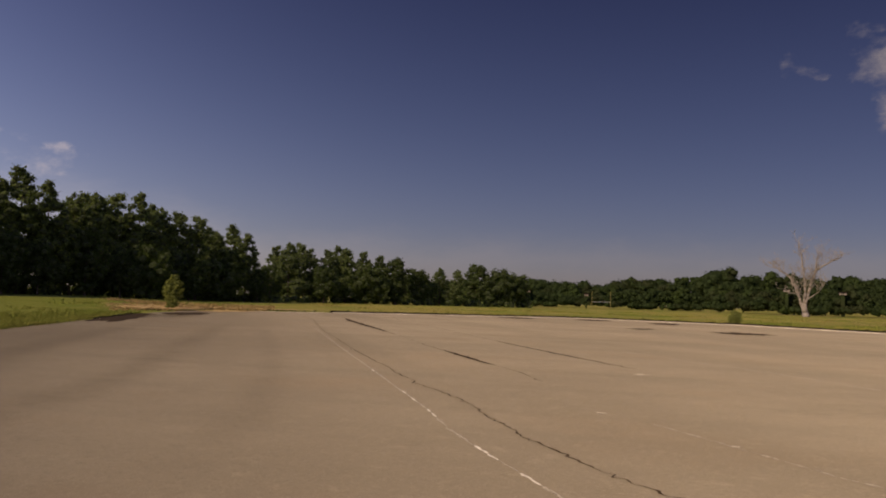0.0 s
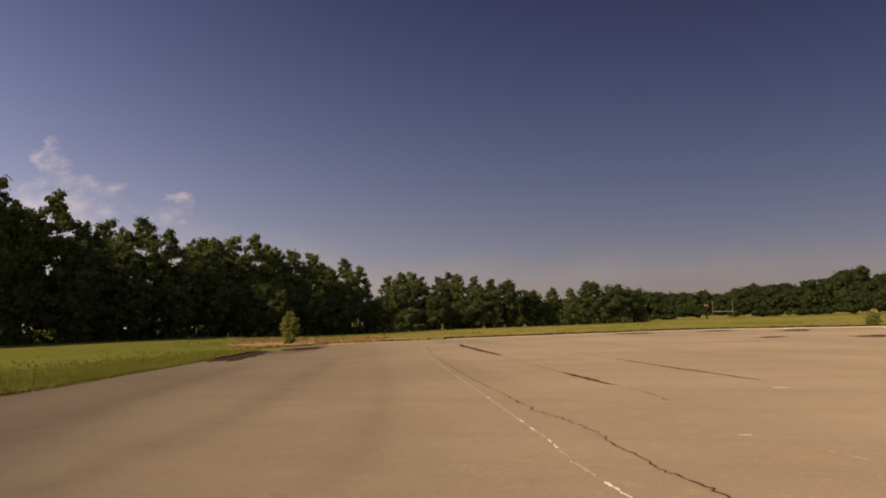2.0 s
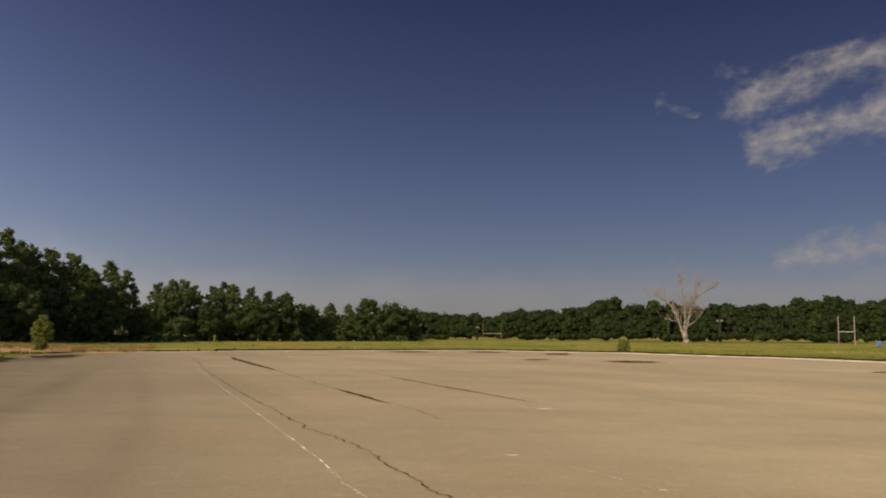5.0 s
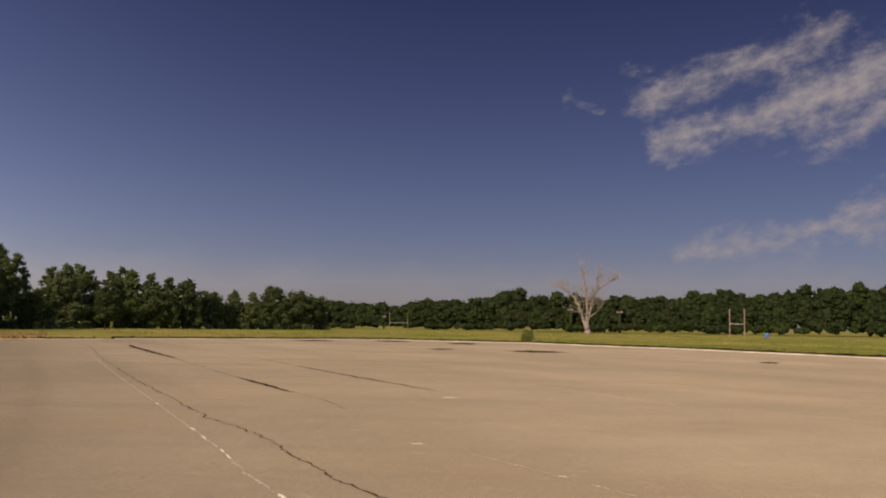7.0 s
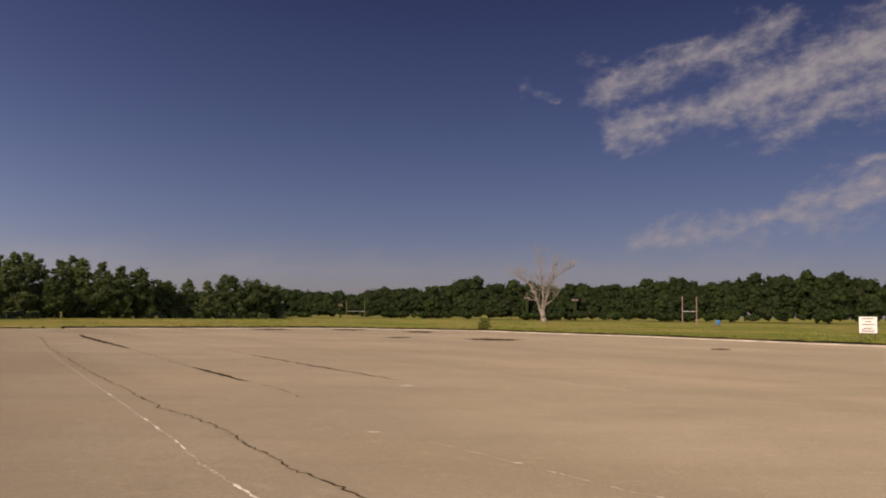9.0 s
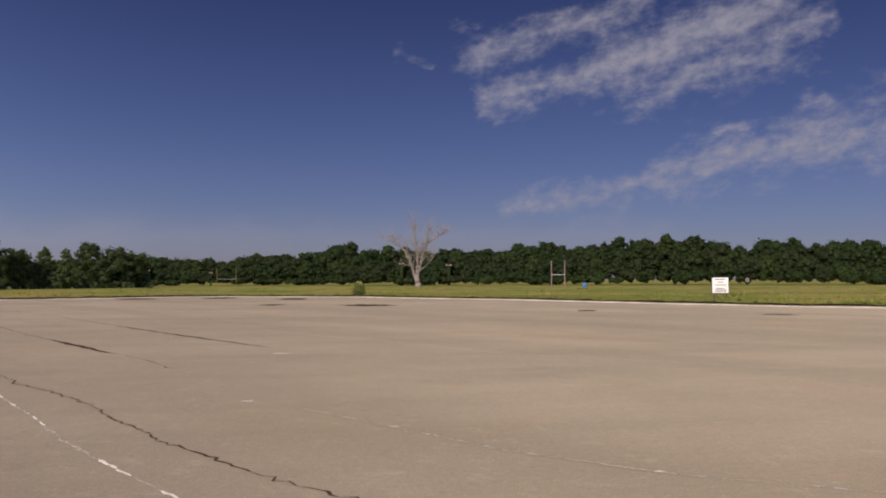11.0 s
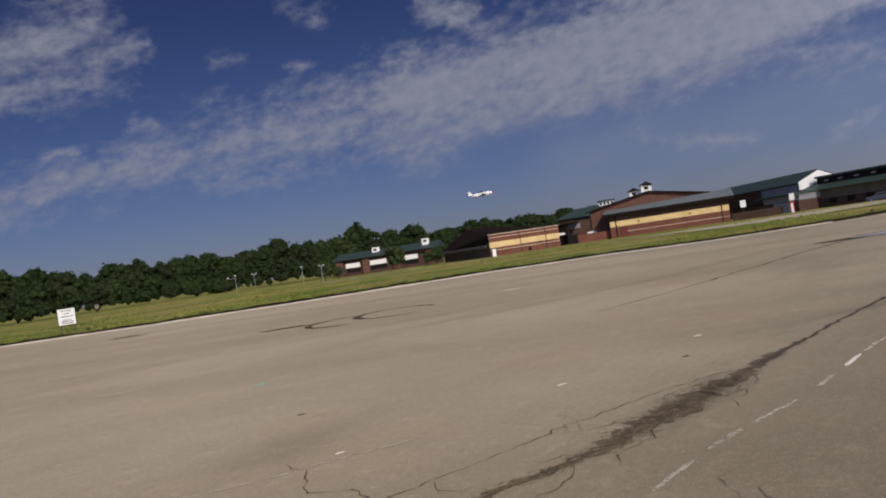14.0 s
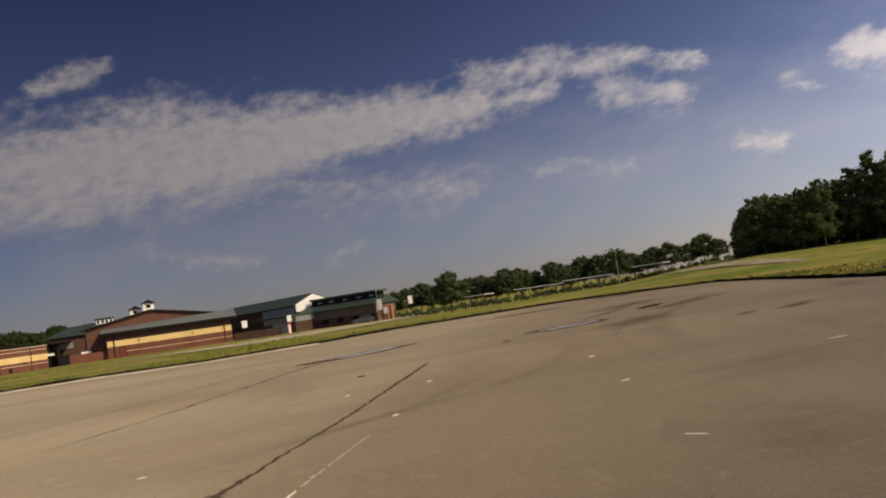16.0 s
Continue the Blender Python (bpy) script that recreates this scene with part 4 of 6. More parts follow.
def drive(rows, seed):
    bm = bmesh.new()
    last = None
    rng = random.Random(seed)
    for (a0, n0, f0), (a1, n1, f1) in zip(rows, rows[1:]):
        for k in range(6):
            u = k / 6
            az, near, far = a0 + (a1 - a0) * u, n0 + (n1 - n0) * u + rng.uniform(-1.2, 1.2), f0 + (f1 - f0) * u + rng.uniform(-2, 2)
            col = []
            for w in (0, 0.33, 0.66, 1):
                q = P(az, near + (far - near) * w)
                col.append(bm.verts.new((q.x, q.y, ground_z(q.x, q.y) + 0.02)))
            if last:
                for i in range(3):
                    bm.faces.new((last[i], col[i], col[i + 1], last[i + 1]))
            last = col
    bmesh.ops.recalc_face_normals(bm, faces=bm.faces)
    if sum(f.normal.z for f in bm.faces) < 0:
        bmesh.ops.reverse_faces(bm, faces=bm.faces)
    return mesh_of(bm, "road", GRAVEL)


tagged(new("road", drive(DRIVE, 3)), "pale gravel drive across the grass to the school", "road", kind="structure")
tagged(new("road", drive(LANE, 4)), "pale gravel lane between the car park and the pines", "road", kind="structure")

# ---------------------------------------------------------------- plants


def cards(rng, centres, normals, sizes):
    """Leaf clumps: one bent diamond for each centre."""
    n = len(centres)
    a = rng.normal(size=(n, 3))
    a -= normals * (a * normals).sum(1)[:, None]
    a /= np.linalg.norm(a, axis=1)[:, None] + 1e-9
    b = np.cross(normals, a)
    s = sizes[:, None]
    fold = normals * s * 0.25
    vs = np.stack([centres + a * s, centres + b * s * 0.7 - fold, centres - a * s, centres - b * s * 0.7 - fold], 1).reshape(-1, 3)
    fs = np.arange(4 * n).reshape(-1, 4)
    return vs, fs


def blob_leaves(rng, blobs, per_area, size, spread=1.28):
    """Leaves on the skin of many blobs (x, y, z, radius, squash)."""
    cs, ns, ss = [], [], []
    for x, y, z, r, sq in blobs:
        k = max(6, int(per_area * min(r * r, 6.0)))
        d = rng.normal(size=(k, 3))
        d /= np.linalg.norm(d, axis=1)[:, None]
        rad = r * rng.uniform(0.5, spread, size=(k, 1))
        cs.append(np.array([x, y, z]) + d * rad * np.array([1, 1, sq]))
        nn = d + rng.normal(size=(k, 3)) * 1.3 + np.array([0, 0, 0.3])
        ns.append(nn / np.linalg.norm(nn, axis=1)[:, None])
        ss.append(size * rng.uniform(0.6, 1.35, size=k))
    return cards(rng, np.concatenate(cs), np.concatenate(ns), np.concatenate(ss))


ICO = None


# solid blobs added inside the leaves to keep crowns dark within
def blob_cores(blobs, share):
    global ICO
    if ICO is None:
        bm = bmesh.new()
        bmesh.ops.create_icosphere(bm, subdivisions=1, radius=1)
        ICO = (np.array([v.co for v in bm.verts]), np.array([[v.index for v in f.verts] for f in bm.faces]))
        bm.free()
    vs, fs, off = [], [], 0
    for x, y, z, r, sq in blobs:
        vs.append(ICO[0] * r * share * np.array([1, 1, sq]) + np.array([x, y, z]))
        fs.append(ICO[1] + off)
        off += len(ICO[0])
    return np.concatenate(vs), np.concatenate(fs)


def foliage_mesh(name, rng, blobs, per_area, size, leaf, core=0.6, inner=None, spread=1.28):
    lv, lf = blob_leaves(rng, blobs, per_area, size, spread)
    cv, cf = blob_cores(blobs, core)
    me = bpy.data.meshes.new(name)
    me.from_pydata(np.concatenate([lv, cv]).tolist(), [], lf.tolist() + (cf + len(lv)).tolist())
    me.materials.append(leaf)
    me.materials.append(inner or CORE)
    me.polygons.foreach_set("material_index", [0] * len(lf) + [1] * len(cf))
    return me


def trunk_mesh(seed, h, r, lean, limbs, mat=BARK):
    """A tapered trunk with limbs (height share, reach, rise)."""
    rng = random.Random(seed)
    bm = bmesh.new()
    pts = [Vector((lean * (i / 6) ** 2 + rng.uniform(-0.08, 0.08), rng.uniform(-0.08, 0.08), h * i / 6)) for i in range(7)]
    pts[0].z = -0.3
    for i in range(6):
        tube(bm, pts[i], pts[i + 1], r * (1 - i / 6.6), r * (1 - (i + 1) / 6.6), 8)
    tube(bm, (0, 0, -0.3), (0, 0, 0.5), r * 1.7, r, 9)
    for share, reach, rise in limbs:
        base = pts[min(5, int(share * 6))].lerp(pts[min(6, int(share * 6) + 1)], share * 6 % 1)
        t = rng.uniform(0, 2 * math.pi)
        tip = base + Vector((math.cos(t) * reach, math.sin(t) * reach, rise))
        mid = base.lerp(tip, 0.5) + Vector((0, 0, -0.1 * reach))
        tube(bm, base, mid, r * 0.42 * (1.1 - share), r * 0.26 * (1.1 - share), 6)
        tube(bm, mid, tip, r * 0.26 * (1.1 - share), r * 0.07, 6)
    return mesh_of(bm, "trunk", mat, True)


def pine(name, m, seed, label, group, h=16.0, low=0.22, full=1.0):
    rng = np.random.default_rng(seed)
    root = thing(name, m, label, "tree", group)
    limbs = [(s, 1.6 * full, 0.5) for s in np.linspace(low, 0.9, 11)]
    t = new("trunk", trunk_mesh(seed, h * 0.97, 0.24, rng.uniform(-0.6, 0.6), limbs))
    t.parent = root
    blobs = []
    for i in range(130):
        u = rng.uniform(0, 1) ** 0.9
        z = h * (low + (0.95 - low) * u)
        reach = full * 4.1 * (1 - 0.80 * u ** 1.7) * (0.6 + 0.4 * min(1, u * 5))
        t_ = rng.uniform(0, 2 * math.pi)
        q = rng.uniform(0.2, 1.0) ** 0.7 * reach
        blobs.append((math.cos(t_) * q, math.sin(t_) * q, z + rng.uniform(-0.3, 0.3), rng.uniform(0.7, 1.45) * full * (1 - 0.50 * u), 0.72))
    blobs.append((0, 0, h * 0.945, 0.55, 1.2))
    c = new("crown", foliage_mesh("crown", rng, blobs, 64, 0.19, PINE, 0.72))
    c.parent = root
    return root


def broadleaf(name, m, seed, label, group, h=10.0, wide=3.6, low=0.12, leaf=None, per=64, size=0.22, blobs_n=95, trunk=0.2, clump=(0.14, 0.28)):
    rng = np.random.default_rng(seed)
    root = thing(name, m, label, "tree", group)
    limbs = [(s, wide * 0.6, h * 0.14) for s in (0.25, 0.35, 0.42, 0.5, 0.58, 0.66)]
    t = new("trunk", trunk_mesh(seed, h * 0.8, trunk, rng.uniform(-0.4, 0.4), limbs))
    t.parent = root
    blobs = []
    mid, half = h * (1 + low) / 2, h * (1 - low) / 2
    for i in range(blobs_n):
        d = rng.normal(size=3)
        d /= np.linalg.norm(d)
        q = rng.uniform(0.45, 0.90)
        x, y, z = d * q * np.array([wide, wide, half])
        if z < 0:
            x, y = x * 1.08, y * 1.08
        blobs.append((x, y, mid + z, rng.uniform(*clump) * wide, 0.8))
    c = new("crown", foliage_mesh("crown", rng, blobs, per, size, leaf or LEAF, 0.7, leaf))
    c.parent = root
    return root


def planted(az, r, scale=1.0, turn=0.0, tall=1.0):
    return Matrix.Translation(on_ground(az, r)) @ pose(0, 0, 0, 0, 0, turn) @ Matrix.Diagonal((scale, scale, scale * tall, 1))


PINE_LABEL = "tall dark pine standing at the edge of the grass"
WEST = "pines along the western grass"
kinds = [pine("pine_tree", planted(-64.6, 112, 1.14), 11, PINE_LABEL, WEST, 16, 0.24), pine("pine_tree", planted(-58.9, 122, 1.14), 12, PINE_LABEL, WEST, 16, 0.16, 1.12),
         pine("pine_tree", planted(-53.6, 134, 1.08), 13, PINE_LABEL, WEST, 16, 0.12, 1.2)]
rng = random.Random(21)
# heading, distance, height
for az, r, h in ((-62.5, 114, 21.2), (-60.8, 118, 18.9), (-66.8, 108, 21.6), (-69.2, 106, 21.0), (-72, 104, 21.0), (-75.5, 104, 22), (-57.3, 124, 18.2), (-55.6, 128, 16.2), (-52.2, 136, 16.6),
                 (-50.6, 140, 15.4), (-49.2, 146, 15.6), (-47.9, 150, 16.4), (-46.6, 152, 15.8), (-45.2, 156, 16.4), (-43.9, 160, 15.8), (-42.8, 163, 14.6), (-41.6, 166, 14.4), (-40.4, 172, 13.2),
                 (-39.3, 176, 14.0), (-38.4, 180, 12.8), (-35.6, 200, 13.4), (-34.2, 204, 11.6), (-33.0, 206, 11.6), (-31.8, 208, 12.2), (-30.6, 209, 11.6), (-29.5, 212, 11.0), (-25.4, 226, 9.8), (-24.2, 226, 9.4),
                 (-59.9, 130, 17.4), (-54.4, 142, 17.0), (-48.4, 158, 16.0), (-44.4, 170, 16.0), (-40.8, 180, 13.6), (-36.4, 208, 12.2), (-34.9, 212, 13.2), (-32.3, 215, 13.0)):
    k = rng.choice(kinds)
    k2 = copy_thing(k, planted(az, r, h / 16, rng.uniform(0, 360)))
    k2.name = "pine_tree"

OAK_LABEL = "full green broadleaf tree beside the field"
oaks = [broadleaf("oak_tree", planted(-28.4, 214, 1.12), 31, OAK_LABEL, "trees beside the field", 11.0, 3.6, 0.02), broadleaf("oak_tree", planted(-21.2, 236, 1.08), 32, OAK_LABEL, "trees beside the field", 10.4, 5.2, -0.02),
        broadleaf("oak_tree", planted(-26.8, 222, 1.0), 33, OAK_LABEL, "trees beside the field", 10.6, 4.2, 0.0)]
for az, r, s in ((-36.8, 190, 0.7), (-33.2, 200, 0.9), (-30.4, 206, 0.95), (-22.9, 238, 1.0), (-20.1, 240, 0.98), (-37.6, 178, 0.7), (-51.0, 132, 0.8), (-48.3, 140, 0.9), (-56.4, 120, 0.7), (-44.6, 148, 0.85),
                 (-46.2, 146, 0.75), (-42.0, 158, 0.75), (-53.0, 126, 0.72), (-60.0, 112, 0.62), (-40.0, 168, 0.8), (-66.0, 102, 0.5)):
    k2 = copy_thing(rng.choice(oaks), planted(az, r, s, rng.uniform(0, 360)))
    k2.name = "oak_tree"
# trees round the school's car park
ROW_LABEL = "round-headed tree in the row round the car park"
row = [broadleaf("park_tree", planted(75.7, 150, 1.2), 35, ROW_LABEL, "trees round the car park", 5.9, 2.7, 0.14, None, 80, 0.14, 80, 0.13, (0.2, 0.34)),
       broadleaf("park_tree", planted(79.5, 205, 1.15), 36, ROW_LABEL, "trees round the car park", 7.0, 3.0, 0.14, None, 72, 0.16, 80, 0.15, (0.2, 0.34))]
for az, r, s in ((71.9, 215, 1.00), (72.6, 214, 1.16), (73.6, 215, 1.10), (74.4, 210, 1.22), (76.9, 222, 1.16), (77.9, 215, 1.20), (78.7, 212, 1.10), (80.4, 208, 1.22), (81.5, 210, 1.04), (82.7, 206, 1.28), (83.7, 208, 1.04),
                 (84.6, 210, 1.16), (85.6, 207, 1.10), (86.9, 190, 1.19), (88.0, 205, 0.95), (89.2, 200, 0.95), (90.3, 190, 1.14), (91.4, 205, 0.95), (92.4, 195, 1.00), (93.3, 190, 0.90), (70.8, 235, 0.85), (75.2, 225, 0.98)):
    k2 = copy_thing(rng.choice(row), planted(az, r, s * 0.8, rng.uniform(0, 360), rng.uniform(0.92, 1.1)))
    k2.name = "park_tree"
for az, r, sc in ((34.1, 205, 0.62), (38.9, 200, 0.75), (41.7, 205, 0.6), (41.2, 215, 0.5), (35.0, 214, 0.4)):
    k2 = copy_thing(rng.choice(row), planted(az, r, sc, rng.uniform(0, 360)))
    k2.name = "park_tree"
    tagged(k2, "small dark tree in front of the low school wing", group="small trees by the school")
for az, r, h in ((94.9, 150, 6.8), (95.2, 144, 7.6), (96.1, 143, 8.2), (97.2, 142, 8.6), (98.4, 140, 8.8), (99.6, 139, 9.0), (95.6, 152, 8.4), (96.6, 150, 9.2), (97.8, 148, 8.6), (99.0, 146, 9.0), (100.1, 145, 9.6), (101.4, 143, 10.0), (102.6, 142, 11.6), (103.8, 140, 11.2), (105.2, 140, 10.4), (106.8, 138, 12.0), (108.6, 136, 12.4), (111, 136, 13)):
    k2 = copy_thing(rng.choice(kinds), planted(az, r, h / 16, rng.uniform(0, 360)))
    k2.name = "pine_tree"
    tagged(k2, "tall dark pine in the grove above the car park", group="pines above the car park")
    k3 = copy_thing(rng.choice(kinds), planted(az + 0.6, r + 6, h / 17, rng.uniform(0, 360)))
    k3.name = "pine_tree"
    tagged(k3, "tall dark pine in the grove above the car park", group="pines above the car park")

k2 = copy_thing(oaks[0], planted(35.6, 262, 1.02, 40))
k2.name = "oak_tree"
tagged(k2, "tall round tree rising behind the low school wing", group="trees behind the school")

# far woods: heading and height of the skyline
SKYLINE = [(-36, 1.2), (-24, 1.3), (-18, 1.62), (-15, 1.75), (-11.7, 1.86), (-9, 2.05), (-7, 2.3), (-5, 2.32), (-2, 2.1), (2, 2.0), (5, 2.1), (7.7, 2.3), (10, 2.2), (13.2, 2.5), (15, 2.45), (16.5, 2.4), (18, 2.05), (20, 2.3),
           (22, 2.15), (24, 2.05), (26, 1.8), (29, 1.95), (31, 2.0), (34, 2.0), (36, 2.2), (40, 1.85), (44, 1.6), (47.3, 1.55), (52, 1.5), (60, 1.4)]


def skyline(az):
    for (a, e), (b, f) in zip(SKYLINE, SKYLINE[1:]):
        if a <= az <= b:
            return e + (f - e) * (az - a) / (b - a)
    return SKYLINE[-1][1]


def skyline_share(az):
    """How far the woods' crowns rise over the skyline's mean line."""
    return float(np.interp(az, [-12, -8, -5, -2, 4, 8, 11, 16, 19, 23], [0.98, 1.02, 1.06, 1.16, 1.20, 1.18, 1.30, 1.30, 1.23, 1.24]))


def wood_tree(p, top, wide, foot):
    """Clumps of one broad crown that reaches down to the foot's height, uneven all round."""
    tall = top - foot
    found = [(p.x, p.y, foot + tall * 0.46, wide * 0.74, 0.42 * tall / wide)]
    for k in range(int(16 + wide * 5)):
        d = nrng.normal(size=3)
        d /= np.linalg.norm(d)
        rad = nrng.uniform(0.45, 1.0) * wide * 0.48
        q = nrng.uniform(0.55, 0.86)
        slim = 1.0 - 0.30 * abs(d[2])
        found.append((p.x + d[0] * wide * q * slim, p.y + d[1] * wide * q * slim, foot + tall * 0.5 + d[2] * (tall * 0.5 - rad * 0.5) * q, rad, 0.78))
    return found


nrng = np.random.default_rng(5)
blobs = []
# depth, height share, crown's half width, spacing in degrees
for depth, low, high, w0, w1, gap in ((0, 0.90, 1.06, 3.2, 6.2, 0.85), (-9, 0.66, 0.95, 2.6, 5.4, 0.85), (-17, 0.40, 0.74, 2.2, 4.4, 0.75), (-24, 0.16, 0.36, 1.2, 3.4, 1.0)):
    az = -30.0
    while az < 58:
        r = (345 if az < -8 else 310) + depth + nrng.uniform(-3, 3) + (15 * min(1, (az - 27) / 6) if az > 27 else 0)
        full = EYE_H + r * math.tan(radians(skyline(az) * skyline_share(az)))
        top = full * nrng.uniform(low, high) * (1 + 0.26 * noise.noise((az * 0.37, depth * 0.03, 7.0)) + 0.16 * noise.noise((az * 1.1, depth * 0.1, 3.0)))
        wide = nrng.uniform(w0, w1)
        blobs += wood_tree(P(az, r), top, wide, max(-0.3, top * nrng.uniform(0.0, 0.14)) if depth else top * 0.3)
        az += gap * nrng.uniform(0.55, 1.3) * (0.6 + wide * 0.1)
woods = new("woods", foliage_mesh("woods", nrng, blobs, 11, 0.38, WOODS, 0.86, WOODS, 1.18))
tagged(woods, "dense green deciduous woodland closing the field", "woods", kind="stuff")
blobs = []
for az in np.arange(-78, -19, 0.42):
    r = float(np.interp(az, [-78, -64, -54, -45, -38, -34, -20], [112, 120, 142, 166, 192, 214, 246]))
    p = P(az + nrng.uniform(-0.2, 0.2), r + nrng.uniform(-3, 6))
    open_here = min(abs(az - g) for g in (-52.8, -45.5, -59.4, -48.9)) < 0.5
    for z in (0.5, 1.3) if open_here else (0.6, 1.8, 3.0):
        blobs.append((p.x + nrng.uniform(-1, 1), p.y + nrng.uniform(-1, 1), z, nrng.uniform(1.0, 1.7), 0.8))
for az in np.arange(-78, -19, 0.36):
    r = float(np.interp(az, [-78, -64, -54, -45, -38, -34, -20], [108, 113, 134, 157, 182, 203, 238]))
    p = on_ground(az + nrng.uniform(-0.2, 0.2), r + nrng.uniform(-3, 3))
    for z in (0.3, 1.0):
        blobs.append((p.x + nrng.uniform(-1, 1), p.y + nrng.uniform(-1, 1), p.z + z, nrng.uniform(0.8, 1.3), 0.8))
for az in np.arange(95.0, 113, 0.3):
    q = on_ground(az + nrng.uniform(-0.2, 0.2), 148 + nrng.uniform(0, 9))
    for z in (0.5, 1.6, 2.6, 3.6):
        blobs.append((q.x + nrng.uniform(-1, 1), q.y + nrng.uniform(-1, 1), q.z + z, nrng.uniform(0.9, 1.5), 0.8))
for az in np.arange(71.2, 94, 0.22):
    q = on_ground(az + nrng.uniform(-0.2, 0.2), 205 + nrng.uniform(-4, 12))
    for z in (0.35,):
        blobs.append((q.x + nrng.uniform(-1, 1), q.y + nrng.uniform(-1, 1), q.z + z, nrng.uniform(0.7, 1.2), 0.8))
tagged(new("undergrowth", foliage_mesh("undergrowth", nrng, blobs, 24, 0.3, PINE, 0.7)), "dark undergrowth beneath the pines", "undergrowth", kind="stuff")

# sapling on the corner and a shrub at the far edge
broadleaf("sapling", planted(-43.1, 82, 1.0), 41, "young leafy sapling in dry grass at the lot's corner", "", 3.4, 0.95, -0.04, SHRUB, 1300, 0.06, 80, 0.035)
broadleaf("shrub", planted(-5.8, 90), 42, "low grey-green shrub in the grass by the pavement", "", 1.6, 0.72, -0.1, SHRUB, 2400, 0.05, 90, 0.03)


def dead_tree(m, h=18.0):
    root = thing("dead_tree", m, "bleached leafless dead tree standing alone in the field", "tree")
    rng = random.Random(29)
    bm = bmesh.new()

    vs, fs = [], []

    def twig(a, b, r0, r1):
        d = (b - a).normalized()
        u = d.orthogonal().normalized()
        w = d.cross(u)
        k = len(vs)
        for p, r in ((a, r0), (b, r1)):
            vs.extend((p + u * r, p + w * r, p - u * r, p - w * r))
        fs.extend((k + i, k + (i + 1) % 4, k + 4 + (i + 1) % 4, k + 4 + i) for i in range(4))

    def grow(a, d, length, r, level):
        n, p = 4, a
        for i in range(n):
            d = (d + Vector((rng.gauss(0, 0.15), rng.gauss(0, 0.15), 0.04))).normalized()
            q = p + d * length / n
            r0, r1 = r * (1 - 0.6 * i / n), r * (1 - 0.6 * (i + 1) / n)
            twig(p, q, max(r0, 0.022), max(r1, 0.018))
            if level < 5 and i:
                for _ in range(1):
                    side = Vector((rng.gauss(0, 1), rng.gauss(0, 0.8), rng.uniform(-0.1, 0.6))).normalized()
                    grow(q, (d * 0.7 + side * 0.8).normalized(), length * rng.uniform(0.45, 0.68), r1 * 0.6, level + 1)
            p = q

    tube(bm, (0.45, 0, -0.3), (0.2, 0, 1.0), 1.0, 0.74, 10)
    tube(bm, (0.2, 0, 1.0), (-0.1, 0, 2.6), 0.74, 0.66, 10)
    # main limbs: thickness at the fork, then the way of each
    limbs = [(0.44, [(-0.2, 0, 2.2), (-0.9, 0.2, 3.6), (-1.4, 0.5, 5.6), (-2.0, 0.6, 7.4), (-3.2, 0.8, 9.6), (-4.6, 0.6, 11.0), (-6.4, 0.5, 12.2), (-8.4, 0.4, 12.6)]),
             (0.42, [(-0.1, 0, 2.2), (0.0, -0.2, 4.7), (0.1, -0.5, 7.4), (0.0, -0.6, 9.8), (-0.5, -0.4, 13.0), (-0.7, -0.1, 15.6), (-1.3, 0.1, 18.2)]),
             (0.52, [(0.1, 0, 2.2), (0.5, 0.2, 4.4), (1.3, 0.4, 7.4), (1.8, 0.3, 9.4), (2.6, 0.2, 11.6), (4.4, -0.2, 13.0), (6.4, -0.5, 14.2), (8.0, -0.6, 14.8)]),
             (0.28, [(2.2, 0.3, 10.4), (2.6, 1.0, 12.4), (2.8, 1.6, 14.6), (3.4, 2.0, 16.4)]),
             (0.26, [(0.4, 0.1, 4.0), (1.5, -0.8, 5.0), (3.4, -1.2, 6.4), (4.8, -1.6, 8.4)]),
             (0.20, [(-1.3, 0.3, 5.4), (-2.6, -0.4, 6.0), (-4.2, -0.8, 5.6)])]
    for r, way in limbs:
        n = len(way) - 1
        way, r = [Vector(p) for p in way], r * 0.85
        for i in range(n):
            r0, r1 = r * (1 - 0.8 * i / n), r * (1 - 0.8 * (i + 1) / n)
            mid = way[i].lerp(way[i + 1], 0.5) + Vector((rng.gauss(0, 0.15), rng.gauss(0, 0.15), 0))
            tube(bm, way[i], mid, r0, (r0 + r1) / 2, 8)
            tube(bm, mid, way[i + 1], (r0 + r1) / 2, r1, 8)
            if i >= 1:
                for k in range(7 if i > 1 else 3):
                    d = (way[i + 1] - way[i]).normalized()
                    side = Vector((rng.gauss(0, 0.8), rng.gauss(0, 0.8), rng.uniform(0.0, 0.9)))
                    grow(way[i].lerp(way[i + 1], rng.random()), (d * 0.6 + side * 0.7).normalized(), rng.uniform(1.4, 3.4), max(0.04, r1 * 0.38), 3)
    part("trunk", bm, DEADWOOD, root, "", True)
    me = bpy.data.meshes.new("brushwood")
    me.from_pydata(vs, [], fs)
    me.materials.append(DEADWOOD)
    new("brushwood", me).parent = root
    return root


dead_tree(Matrix.Translation(on_ground(-1.9, 232)))

